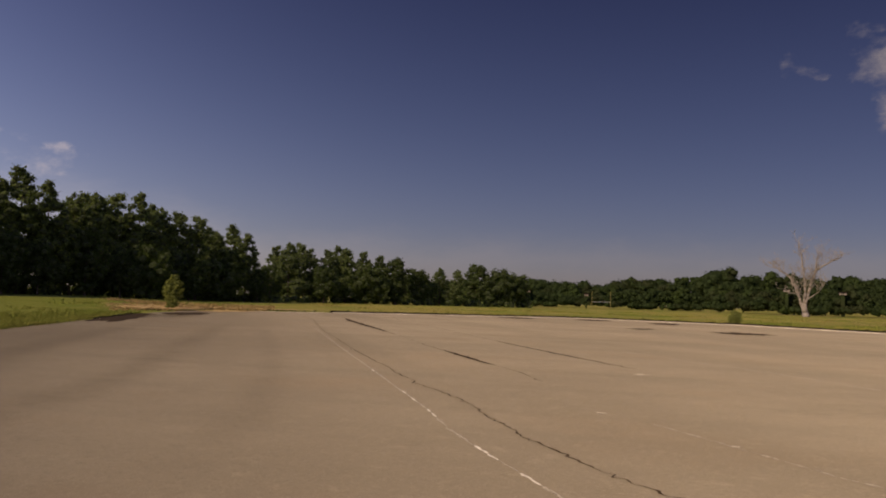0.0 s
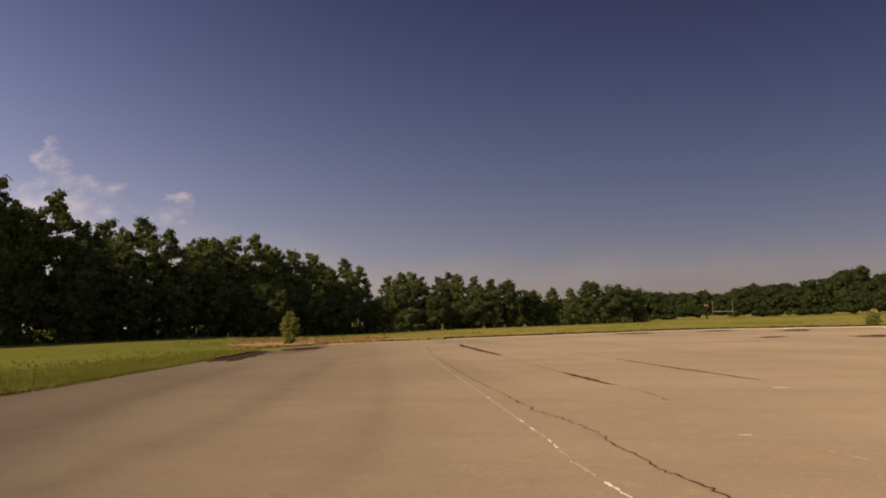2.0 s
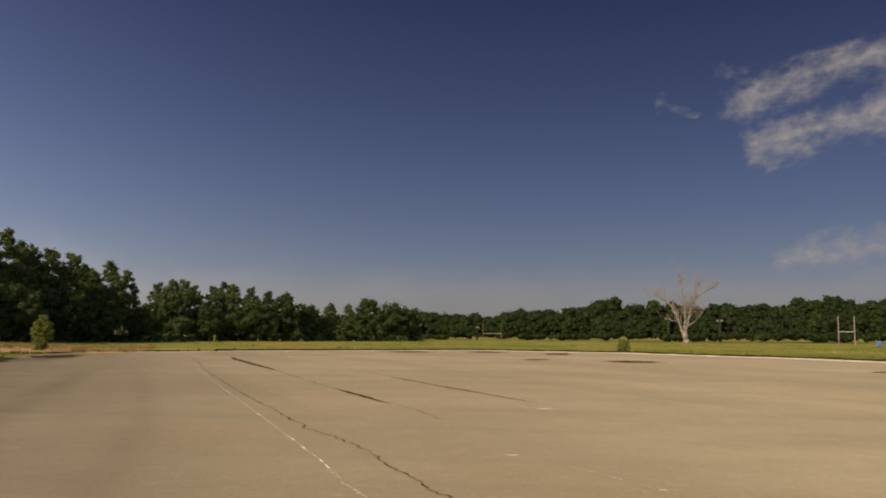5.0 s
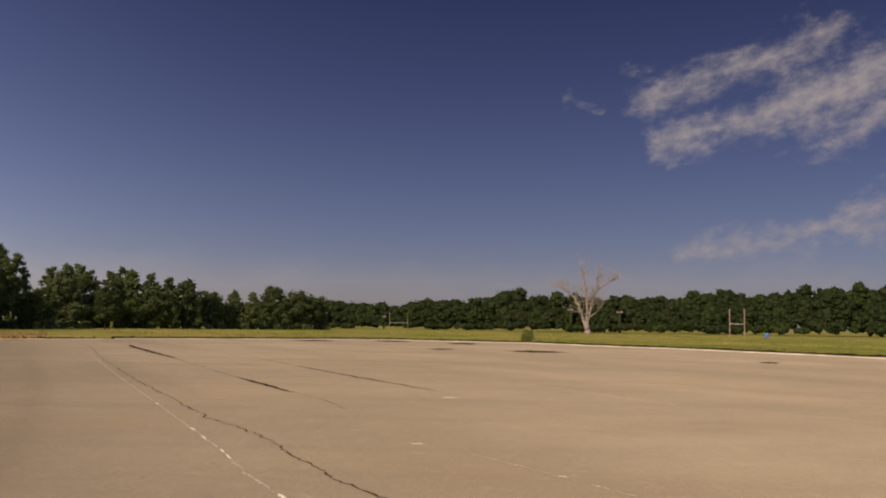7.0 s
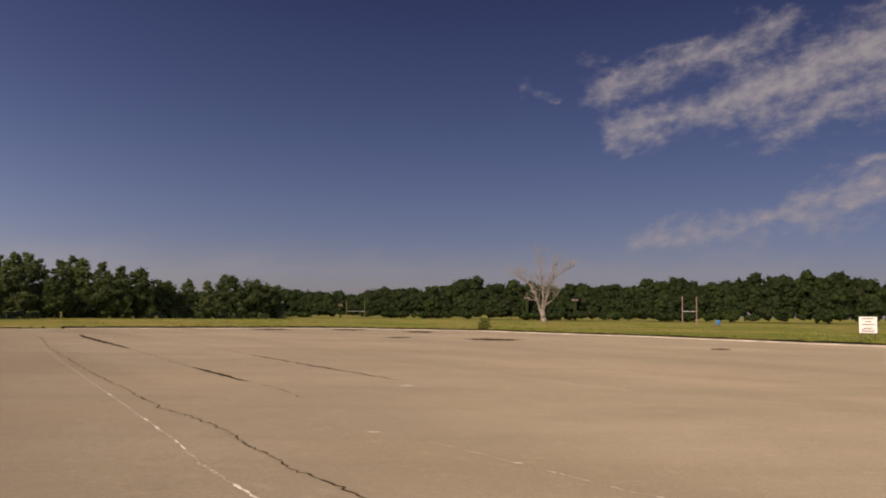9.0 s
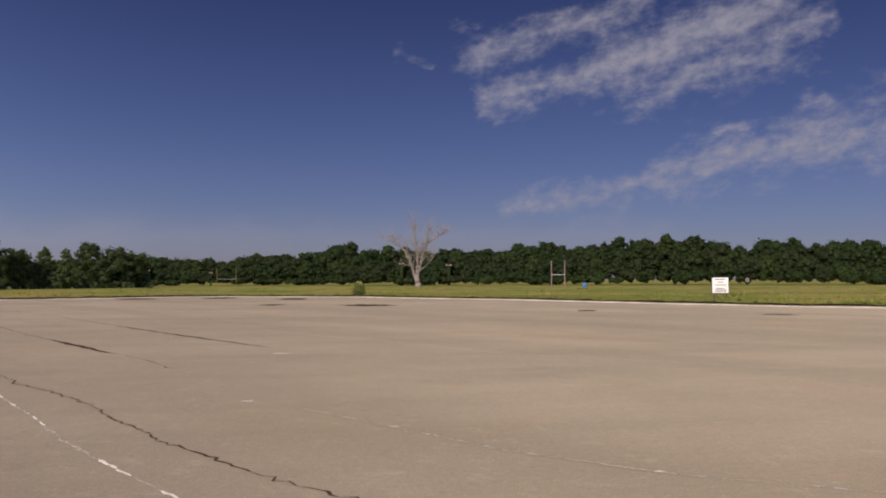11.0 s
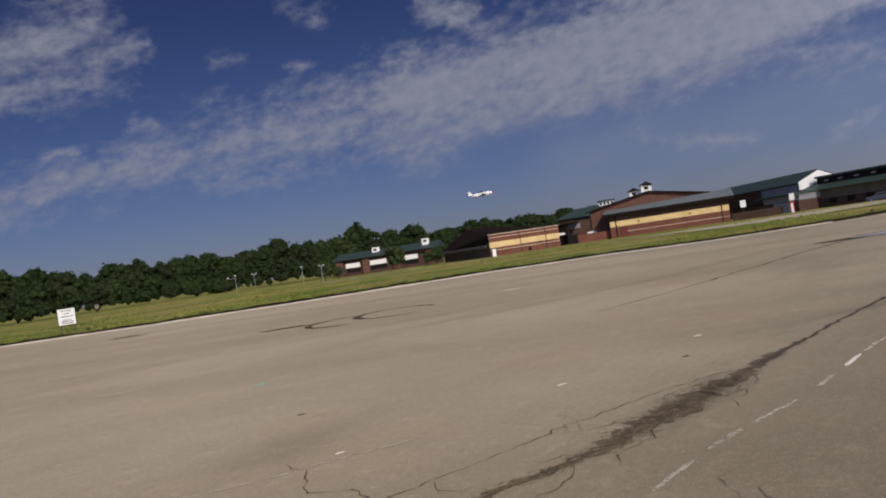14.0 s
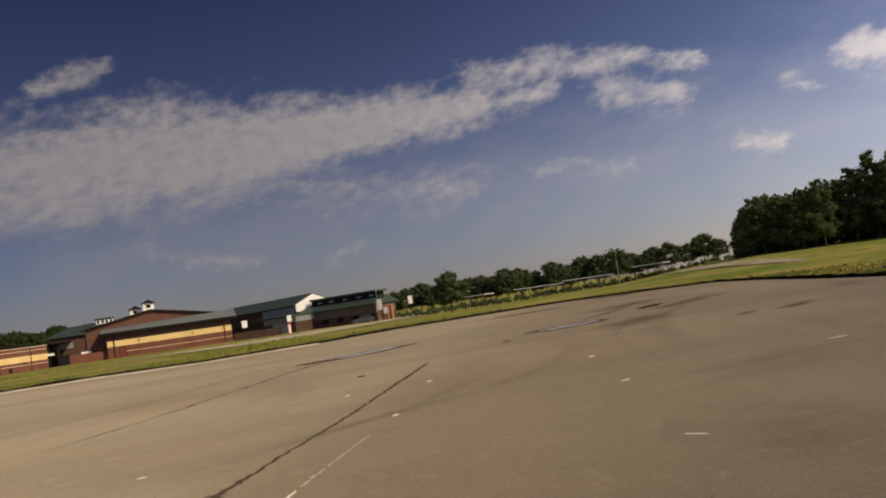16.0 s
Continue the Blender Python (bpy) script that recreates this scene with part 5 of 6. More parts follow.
# taller weeds along the far edge
nrng = np.random.default_rng(19)
blobs = []
far_edge = [Vector(p) for p in EDGE_FAR]
for a, b in zip(far_edge[1:], far_edge[2:]):
    d = (b - a).normalized()
    for _ in range(int((b - a).length * 0.9)):
        q = a + d * nrng.uniform(0, (b - a).length) + Vector((-d.y, d.x)) * (0.3 + nrng.exponential(2.5))
        r = nrng.uniform(0.10, 0.24)
        blobs.append((q.x, q.y, ground_z(q.x, q.y) - 0.05 + r * 0.5, r, 0.8))
west_edge = [Vector(p) for p in EDGE_WEST]
for a, b in zip(west_edge[1:], west_edge[2:]):
    d = (b - a).normalized()
    for _ in range(int((b - a).length * 1.2)):
        q = a + d * nrng.uniform(0, (b - a).length) + Vector((-d.y, d.x)) * (0.05 + nrng.exponential(0.35))
        r = nrng.uniform(0.08, 0.2)
        blobs.append((q.x, q.y, ground_z(q.x, q.y) - 0.06 + r * 0.35, r, 0.75))
tagged(new("weeds", foliage_mesh("weeds", nrng, blobs, 700, 0.05, WEED, 0.6)), "clumps of taller green weeds in the verge", "weeds", kind="stuff")

# taller clumps of grass over the field behind the lot
for label, mat, count, seed, tall in (("tall green grass standing in clumps over the field", TUFT, 3600, 71, 0.75), ("dry yellow grass in clumps over the field", STRAW, 900, 72, 0.7)):
    nrng = np.random.default_rng(seed)
    vs, fs = [], []
    for _ in range(count):
        az, r = nrng.uniform(-50, 66), 58 + 150 * nrng.uniform(0, 1) ** 1.6
        q = P(az, r)
        line = float(np.interp(az, [-50, -40, -29, -16, -6, 5, 12, 23, 33, 45, 54, 60, 66], [78, 90, 97, 97, 89, 74, 65, 58, 57, 60, 60, 62, 66]))
        if r < line or noise.noise((q.x * 0.045, q.y * 0.045, seed)) < 0.05:
            continue
        z, wide, high = ground_z(q.x, q.y) - 0.08, nrng.uniform(0.3, 0.9) * (1 + r / 200), nrng.uniform(0.14, 0.42) * tall
        for k in range(16):
            t = nrng.uniform(0, math.pi)
            x, y = q.x + nrng.normal(0, wide), q.y + nrng.normal(0, wide)
            lx, ly, h = math.cos(t) * 0.07, math.sin(t) * 0.07, high * nrng.uniform(0.5, 1.2)
            bx, by = nrng.normal(0, h * 0.5, 2)
            n = len(vs)
            vs += [(x - lx, y - ly, z), (x + lx, y + ly, z), (x + bx, y + by, z + h)]
            fs.append((n, n + 1, n + 2))
    me = bpy.data.meshes.new("tall_grass")
    me.from_pydata(vs, [], fs)
    me.materials.append(mat)
    tagged(new("tall_grass", me), label, "grass", kind="stuff")

# grass along the pavement's edges
nrng = np.random.default_rng(9)
vs, fs = [], []
edge = [Vector(p) for p in EDGE_WEST + EDGE_FAR]
lens = [(b - a).length for a, b in zip(edge, edge[1:])]
for (a, b), length in zip(zip(edge, edge[1:]), lens):
    d = (b - a).normalized()
    out = Vector((-d.y, d.x))
    near = (a + b).length / 2
    for _ in range(int(length * (420 if near < 45 else 110))):
        q = nrng.exponential(3.2) + (0.55 if near > 45 else 0.0)
        p = a + d * nrng.uniform(0, length) + out * (q - 0.12)
        if p.x < -43 and p.y > 47:
            continue
        h = nrng.uniform(0.06, 0.22) * (1.3 if q < 0.6 else 1.0)
        w = 0.016 if near < 45 else 0.05
        t = nrng.uniform(0, math.pi)
        for k in range(3):
            tt = t + k * 1.05
            lx, ly = math.cos(tt) * w, math.sin(tt) * w
            bx, by = nrng.normal(0, h * 0.8, 2)
            z = ground_z(p.x, p.y) - 0.06
            n = len(vs)
            vs += [(p.x - lx, p.y - ly, z), (p.x + lx, p.y + ly, z), (p.x + bx, p.y + by, z + h)]
            fs.append((n, n + 1, n + 2))
me = bpy.data.meshes.new("grass_verge")
me.from_pydata(vs, [], fs)
me.materials.append(TUFT)
tagged(new("grass_verge", me), "unmown grass hanging over the pavement's edge", "grass", kind="stuff")

# dry straw at the lot's corner
vs, fs = [], []
for _ in range(5200):
    x, y = nrng.uniform(-80, -44), nrng.uniform(46, 92)
    if noise.noise((x * 0.11, y * 0.11, 3.0)) < -0.12 or abs((x + 60) * 0.72 + (y - 66) * 0.69) > 15 or (x > -51.5 and y < 71 - (x + 47) * -1.1):
        continue
    if not -47.0 < math.degrees(math.atan2(x, y)) < -36.5:
        continue
    z = ground_z(x, y) - 0.03
    h = nrng.uniform(0.12, 0.34)
    for k in range(3):
        t = nrng.uniform(0, math.pi)
        lx, ly = math.cos(t) * 0.07, math.sin(t) * 0.07
        bx, by = nrng.normal(0, h * 0.7, 2)
        n = len(vs)
        vs += [(x - lx, y - ly, z), (x + lx, y + ly, z), (x + bx, y + by, z + h)]
        fs.append((n, n + 1, n + 2))
me = bpy.data.meshes.new("straw")
me.from_pydata(vs, [], fs)
me.materials.append(DRY)
tagged(new("straw", me), "dry straw-coloured grass at the corner of the lot", "dry grass", kind="stuff")

# ---------------------------------------------------------------- the school


def facade(az0, r0, az1, r1):
    """A frame whose x runs along a facade, y into the house, z up; and the facade's length."""
    a, b = on_ground(az0, r0), on_ground(az1, r1)
    z = min(a.z, b.z)
    d = Vector((b.x - a.x, b.y - a.y, 0))
    return Matrix.Translation((a.x, a.y, z)) @ pose(0, 0, 0, 0, 0, math.degrees(math.atan2(d.y, d.x))), d.length


def door(parent, x, z, w, h, mat, y=-0.06):
    d = part("door", boxes((x, x + w, y, y + 0.1, z, z + h), bevel=0.01), mat, parent)
    part("door_frame", boxes((x - 0.1, x, y - 0.04, y + 0.1, z, z + h + 0.1), (x + w, x + w + 0.1, y - 0.04, y + 0.1, z, z + h + 0.1), (x, x + w, y - 0.04, y + 0.1, z + h, z + h + 0.1)), DARK, d)
    return d


def lantern(parent, x, y, z, w, h, roof, arch=True):
    """A white roof lantern with louvred openings and a pyramid cap."""
    body = part("lantern", boxes((x - w / 2, x + w / 2, y - w / 2, y + w / 2, z - 1.2, z + h), bevel=0.03), WHITE, parent, "white roof lantern with dark louvre")
    part("louvre", boxes((x - w * 0.2, x + w * 0.2, y - w / 2 - 0.04, y - w / 2 + 0.05, z + h * 0.2, z + h * 0.7)), DARK, body)
    e = w * 0.68
    part("cap", solid([[(x - e, y - e, z + h), (x + e, y - e, z + h), (x, y, z + h + w * 0.38)], [(x + e, y - e, z + h), (x + e, y + e, z + h), (x, y, z + h + w * 0.38)],
                       [(x + e, y + e, z + h), (x - e, y + e, z + h), (x, y, z + h + w * 0.38)], [(x - e, y + e, z + h), (x - e, y - e, z + h), (x, y, z + h + w * 0.38)],
                       [(x - e, y - e, z + h), (x - e, y + e, z + h), (x + e, y + e, z + h), (x + e, y - e, z + h)]]), roof, body)
    return body


# low wing with green roof and white panels
m, L = facade(35.0, 232, 41.6, 226)
low = thing("school_wing", m, "low brick school wing with green metal roof and white panels", "school building", "school")
part("wall", boxes((0, L, 0, 14, -0.6, 4.6)), DARK_BRICK, low)
part("roof", solid([[(-1, -1.6, 4.4), (L + 1, -1.6, 4.4), (L + 1, 7, 6.3), (-1, 7, 6.3)], [(L + 1, 15.5, 4.4), (-1, 15.5, 4.4), (-1, 7, 6.3), (L + 1, 7, 6.3)], [(-1, -1.6, 4.4), (-1, 7, 6.3), (-1, 15.5, 4.4)],
                    [(L + 1, -1.6, 4.4), (L + 1, 15.5, 4.4), (L + 1, 7, 6.3)], [(-1, -1.6, 4.4), (-1, 15.5, 4.4), (L + 1, 15.5, 4.4), (L + 1, -1.6, 4.4)]]), GREEN_ROOF, low)
for u0, u1 in ((0.09, 0.235), (0.335, 0.51), (0.69, 0.83)):
    w = part("panel", boxes((u0 * L, u1 * L, -0.35, 0.05, 2.15, 3.4), bevel=0.03), WHITE, low, "white sunlit panel")
    part("window", boxes((u0 * L, u1 * L, -0.06, 0.04, 0.9, 1.9)), DARK, low)
for u in (0.0, 0.27, 0.58, 0.92):
    part("pier", boxes((u * L, u * L + 1.9, -1.2, -0.3, -0.6, 3.9), bevel=0.03), DULL_BRICK, low, "red brick pier")
for u, z in ((0.38, 5.6), (0.90, 6.0)):
    lan = part("lantern", boxes((u * L - 0.9, u * L + 0.9, 3.2, 5.0, 4.5, z + 1.2), bevel=0.03), WHITE, low, "white louvred roof lantern")
    part("louvre", boxes((u * L - 0.5, u * L + 0.5, 3.15, 3.3, z + 0.3, z + 0.8)), DARK, lan)

# gymnasium with hipped brown roof and striped wall
m, L = facade(45.4, 190, 50.1, 199)
gym = thing("gymnasium", m, "brick gymnasium with brown hipped roof and buff band", "school building", "school")
D = 26.0
part("wall", boxes((0, L, 0, 0.4, -0.6, 1.95)), BRICK, gym)
part("wall", boxes((0, L, 0, 0.4, 1.95, 3.2)), BUFF, gym, "buff brick band")
part("wall", boxes((0, L, 0, 0.4, 3.2, 4.85)), BRICK, gym)
# darker brick than the front: part of the side's shade is in its colour
part("side_wall", boxes((0, 0.4, 0.4, D, -0.6, 2.6)), DARK_BRICK, gym, "brown brick side wall in shade")
part("back_wall", boxes((0.4, L, D - 0.4, D, -0.6, 2.6), (L - 0.4, L, 0.4, D - 0.4, -0.6, 4.6)), DARK_BRICK, gym)
part("string_course", boxes((-0.03, L, -0.05, 0.05, 1.30, 1.42)), CAP, gym)
part("string_course", boxes((-0.03, L, -0.05, 0.05, 4.15, 4.27)), CAP, gym)
part("coping", boxes((-0.08, L + 0.08, -0.1, 0.5, 4.85, 5.0), bevel=0.02), CAP, gym)
part("downpipe", tube(bmesh.new(), (L * 0.43, -0.1, -0.5), (L * 0.43, -0.1, 4.8), 0.09, 0.09), DARK_BRICK, gym)
part("downpipe", tube(bmesh.new(), (L * 0.8, -0.1, -0.5), (L * 0.8, -0.1, 4.8), 0.09, 0.09), DARK_BRICK, gym)
door(gym, 0.35, -0.35, 0.95, 2.0, WHITE)
part("vent", boxes((L * 0.53, L * 0.53 + 0.75, -0.08, 0.05, 0.15, 1.0)), DARK, gym)
part("vent", boxes((L * 0.7, L * 0.7 + 0.6, -0.08, 0.05, 1.5, 1.9)), DARK, gym)
ea, eb = (-0.9, 0.45, 2.5), (-0.9, D + 0.6, 2.4)
ra, rb = (7.0, 14.0, 7.2), (7.0, 25.5, 7.4)
fa, fb = (0.4, 0.45, 4.75), (L, 0.45, 4.75)
part("roof", solid([[ea, fa, ra, rb, eb], [fa, fb, ra], [fb, (L + 0.5, D + 0.6, 3.5), rb, ra], [eb, rb, (L + 0.5, D + 0.6, 3.5)], [ea, eb, (L + 0.5, D + 0.6, 3.5), fb, fa]]), BROWN_ROOF, gym)
part("gutter", boxes((-1.0, -0.75, 0.4, D, 2.15, 2.75)), DULL_TRIM, gym, "dull brown eaves strip")

# recessed link with the tall green-roofed hall behind it
m, L = facade(50.0, 204, 53.6, 204)
link = thing("school_link", m, "shaded recessed entrance between two school wings", "school building", "school")
# dark brick, near-black piers and side wall paint the recess's shade
part("wall", boxes((0, L, 3, 3.4, -0.6, 5.2)), DARK_BRICK, link)
part("pier", boxes((0, 0.9, -2.4, -1.6, -0.6, 4.9), (2.3, 3.0, -2.4, -1.6, -0.6, 4.9)), DARK, link)
part("canopy", boxes((0.2, 1.7, -3.0, 1.5, 2.5, 3.0), bevel=0.05), WHITE, link, "white canopy over a doorway")
part("garden_wall", boxes((4.6, L, -2.2, -1.8, -0.6, 1.9), bevel=0.03), BRICK, link, "low red brick wall")
part("side_wall", boxes((2.4, 4.8, -2.0, 2.9, -0.6, 2.2)), DARK, link)
part("window", boxes((2.6, 5.6, 2.9, 3.05, 3.6, 4.8)), GREYWALL, link)
part("bonnet", boxes((7.0, 9.2, -0.9, 1.0, 1.9, 2.35), bevel=0.08), WHITE, link, "white rooftop unit")
part("roof", slab([(-1.0, -3.2, 5.2), (5.2, -3.2, 5.2), (5.2, 5, 5.2), (-1.0, 5, 5.2)], 0.3), BROWN_ROOF, link)
m, L = facade(50.2, 226, 57.0, 226)
hall = thing("school_hall", m, "tall school hall with green metal roof and lantern", "school building", "school")
part("wall", boxes((0, L, 0, 16, -0.6, 6.6)), DARK_BRICK, hall)
part("roof", solid([[(-1, -1, 6.5), (L + 1, -1, 6.5), (L - 2, 8, 9.6), (4.5, 8, 9.0)], [(L + 1, 17, 6.5), (-1, 17, 6.5), (4.5, 8, 9.0), (L - 2, 8, 9.6)], [(-1, -1, 6.5), (4.5, 8, 9.0), (-1, 17, 6.5)],
                    [(L + 1, -1, 6.5), (L + 1, 17, 6.5), (L - 2, 8, 9.6)], [(-1, -1, 6.5), (-1, 17, 6.5), (L + 1, 17, 6.5), (L + 1, -1, 6.5)]]), GREEN_ROOF, hall)
x = L * 0.48
lan = part("lantern", boxes((x - 2.0, x + 2.0, 6.2, 9.0, 8.2, 9.75), bevel=0.03), WHITE, hall, "long white roof lantern")
for k in range(4):
    part("louvre", boxes((x - 1.75 + k, x - 1.2 + k, 6.15, 6.3, 8.9, 9.6)), DARK, lan)
part("cap", boxes((x - 2.3, x + 2.3, 5.9, 9.3, 9.75, 10.2), bevel=0.1), GREEN_ROOF, lan)

# front wing: buff band, grey lean-to roof, low brown gable and two lanterns
m, L = facade(53.5, 200, 61.1, 200)
front = thing("main_building", m, "brick school front with buff band and low brown gable", "school building", "school")
part("wall", boxes((0, L, 0, 0.4, -0.6, 2.5)), BRICK, front)
part("wall", boxes((0, L, 0, 0.4, 2.5, 3.75)), BUFF, front, "buff brick band")
# dark strip that paints the shadow under the eaves
part("wall", boxes((0, L, 0, 0.4, 3.75, 5.3)), DARK_BRICK, front)
part("side_wall", boxes((0, 0.4, 0.4, 18, -0.6, 5.2)), DARK_BRICK, front)
part("side_wall", boxes((L - 0.4, L, 0.4, 18, -0.6, 5.2)), DARK_BRICK, front)
part("string_course", boxes((3.6, L, -0.05, 0.05, 1.15, 1.27)), CAP, front)
part("downpipe", tube(bmesh.new(), (1.4, -0.1, -0.5), (1.4, -0.1, 5.0), 0.12, 0.12), DARK, front)
part("downpipe", tube(bmesh.new(), (L - 1.6, -0.1, -0.5), (L - 1.6, -0.1, 5.0), 0.12, 0.12), DARK_BRICK, front)
door(front, 2.4, -0.1, 1.3, 2.2, DARK_RED)
part("step", boxes((2.1, 4.1, -1.2, -0.05, -0.6, -0.1), bevel=0.02), CAP, front)
for x in (L * 0.24, L * 0.67):
    part("wall_lamp", boxes((x, x + 0.35, -0.25, 0.05, 2.95, 3.3), bevel=0.05), DARK, front)
# near-black fascia and soffit carry the eaves' shadow in their colour
part("fascia", boxes((-1.3, L + 1.3, -1.45, -1.3, 5.1, 5.65)), DARK, front)
part("soffit", boxes((-1.3, L + 1.3, -1.3, 0.4, 5.2, 5.3)), DARK, front)
part("lean_to_roof", solid([[(-1.3, -1.4, 5.6), (L + 1.3, -1.4, 5.6), (L + 1.3, 5.9, 7.5), (-1.3, 5.9, 6.6)], [(-1.3, -1.4, 5.5), (-1.3, 5.9, 5.5), (-1.3, 5.9, 6.6), (-1.3, -1.4, 5.6)],
                            [(L + 1.3, -1.4, 5.5), (L + 1.3, 5.9, 5.5), (L + 1.3, 5.9, 7.5), (L + 1.3, -1.4, 5.6)], [(-1.3, -1.4, 5.5), (-1.3, 5.9, 5.5), (L + 1.3, 5.9, 5.5), (L + 1.3, -1.4, 5.5)]]), GREY_ROOF, front)
gx0, gx1, px, top = -4.6, L * 0.84, L * 0.36, 9.7
part("gable", solid([[(gx0, 6, 0), (gx1, 6, 0), (gx1, 6, 7.5), (px, 6, top), (gx0, 6, 7.1)], [(gx0, 6.4, 0), (gx1, 6.4, 0), (gx1, 6.4, 7.5), (px, 6.4, top), (gx0, 6.4, 7.1)]]), DULL_BRICK, front)
part("roof", solid([[(gx0 - 1, 5.2, 7.0), (px, 5.2, top + 0.15), (px, 22, top + 0.15), (gx0 - 1, 22, 7.0)], [(gx1 + 1, 5.2, 7.4), (px, 5.2, top + 0.15), (px, 22, top + 0.15), (gx1 + 1, 22, 7.4)],
                    [(gx0 - 1, 5.2, 6.7), (px, 5.2, top - 0.1), (px, 5.2, top + 0.15), (gx0 - 1, 5.2, 7.0)], [(gx1 + 1, 5.2, 7.1), (px, 5.2, top - 0.1), (px, 5.2, top + 0.15), (gx1 + 1, 5.2, 7.4)]]), BROWN_ROOF, front)
lantern(front, L * 0.23, 10.5, 9.2, 2.3, 1.2, DARK)
lantern(front, L * 0.345, 8.8, 10.0, 2.4, 1.35, DARK)

# auditorium with green roof and white gable end
m, L = facade(60.2, 246, 65.3, 207)
aud = thing("school_auditorium", m, "school auditorium with green roof and white gable end", "school building", "school")
part("wall", boxes((0, L, 0, 10, -0.6, 6.3)), DARK_BRICK, aud)
part("roof", solid([[(-1, -0.8, 6.2), (L + 0.4, -0.8, 6.2), (L + 0.4, 5, 8.7), (-1, 5, 8.7)], [(L + 0.4, 10.8, 6.2), (-1, 10.8, 6.2), (-1, 5, 8.7), (L + 0.4, 5, 8.7)], [(-1, -0.8, 6.2), (-1, 5, 8.7), (-1, 10.8, 6.2)],
                    [(L + 0.4, -0.8, 6.2), (L + 0.4, 10.8, 6.2), (L + 0.4, 5, 8.7)]]), GREEN_ROOF, aud)
part("gable", solid([[(L + 0.45, 0, 4.6), (L + 0.45, 10, 4.6), (L + 0.45, 10, 6.4), (L + 0.45, 5, 8.5), (L + 0.45, 0, 6.4)], [(L + 0.05, 0, 4.6), (L + 0.05, 10, 4.6), (L + 0.05, 10, 6.4), (L + 0.05, 5, 8.5), (L + 0.05, 0, 6.4)]]), WHITE, aud, "white gable end")
part("cladding", boxes((L * 0.62, L * 0.99, -0.15, 0.02, 3.9, 5.9)), GREYWALL, aud, "grey metal cladding panel")
m, L = facade(61.5, 212, 65.2, 198)
lowb = thing("school_annexe", m, "low flat-roofed annexe with grey doors", "school building", "school")
part("wall", boxes((0, L, 0, 8, -0.6, 2.4)), DARK_BRICK, lowb)
part("roof", slab([(-0.3, -0.6, 2.75), (L * 0.45, -0.6, 2.75), (L * 0.45, 8, 2.75), (-0.3, 8, 2.75)], 0.35), DARK, lowb)
part("roof", slab([(L * 0.4, -1.2, 4.0), (L + 0.3, -1.2, 4.0), (L + 0.3, 8, 4.3), (L * 0.4, 8, 4.3)], 0.4), GREEN_ROOF, lowb)
part("wall", boxes((L * 0.45, L, 0.3, 8, 2.4, 3.7)), GREYWALL, lowb)
part("door", boxes((L * 0.62, L * 0.9, -0.08, 0.04, -0.3, 2.3), bevel=0.02), GREYWALL, lowb, "grey double door")

# classroom wing with raised clerestory
m, L = facade(65.5, 206, 70.6, 190)
cls = thing("school_classrooms", m, "long dark brick classroom wing with green roof and clerestory", "school building", "school")
part("wall", boxes((0, L, 0, 7, -0.6, 1.9)), DARK_BRICK, cls)
part("wall", boxes((0, L, 0.03, 6.97, 1.9, 4.0)), TAUPE, cls, "dull taupe upper wall")
part("roof", solid([[(-0.5, -1.2, 3.9), (L + 0.6, -1.2, 3.9), (L + 0.6, 4, 5.6), (-0.5, 4, 5.6)], [(-0.5, -1.2, 3.8), (-0.5, 8, 3.8), (-0.5, 4, 5.6)], [(L + 0.6, -1.2, 3.8), (L + 0.6, 8, 3.8), (L + 0.6, 4, 5.6)],
                    [(-0.5, 8, 3.9), (L + 0.6, 8, 3.9), (L + 0.6, 4, 5.6), (-0.5, 4, 5.6)]]), GREEN_ROOF, cls)
mon = part("clerestory", boxes((1.8, L * 0.93, 2.8, 5.4, 4.6, 6.5)), DARK, cls)
part("clerestory_roof", boxes((1.5, L * 0.96, 2.4, 5.8, 6.5, 6.95), bevel=0.04), GREEN_ROOF, mon)
for u in (0.16, 0.32, 0.5, 0.68, 0.84):
    part("window", boxes((u * L, u * L + 1.3, 2.72, 2.82, 5.6, 6.0)), GREYWALL, mon)
for u in (0.1, 0.3, 0.5, 0.7, 0.88):
    part("window", boxes((u * L, u * L + 2.0, -0.06, 0.05, 0.7, 1.8)), DARK, cls)
m, L = facade(61.2, 193, 64.2, 190)
wall = thing("garden_wall", m, "low dark brick wall in front of the auditorium", "wall")
part("wall", boxes((0, L, 0, 0.3, -0.6, 1.5)), DARK_BRICK, wall)
part("coping", boxes((-0.05, L + 0.05, -0.05, 0.35, 1.5, 1.6), bevel=0.02), DULL_TRIM, wall)

# gateway with brick piers and white banners
m, L = facade(70.7, 186, 71.8, 184)
gate = thing("gateway", m, "orange brick gateway hung with white banners", "gateway")
part("pier", boxes((0, 0.9, 0, 0.9, -0.6, 3.6), bevel=0.04), ORANGE_BRICK, gate)
part("pier", boxes((1.5, 2.6, 0, 0.9, -0.6, 3.2), bevel=0.04), ORANGE_BRICK, gate)
part("pier", boxes((2.9, 3.4, 0.2, 0.9, -0.6, 3.0), bevel=0.04), ORANGE_BRICK, gate)
part("banner", boxes((0.0, 1.25, -0.12, -0.04, 2.2, 4.6), bevel=0.02), WHITE, gate, "white banner")
part("banner", boxes((1.55, 2.5, -0.12, -0.04, 1.3, 2.7), bevel=0.02), WHITE, gate, "white banner")
part("crossbeam", boxes((0.2, 3.2, 0.3, 0.6, 2.8, 3.1), bevel=0.03), RED, gate)


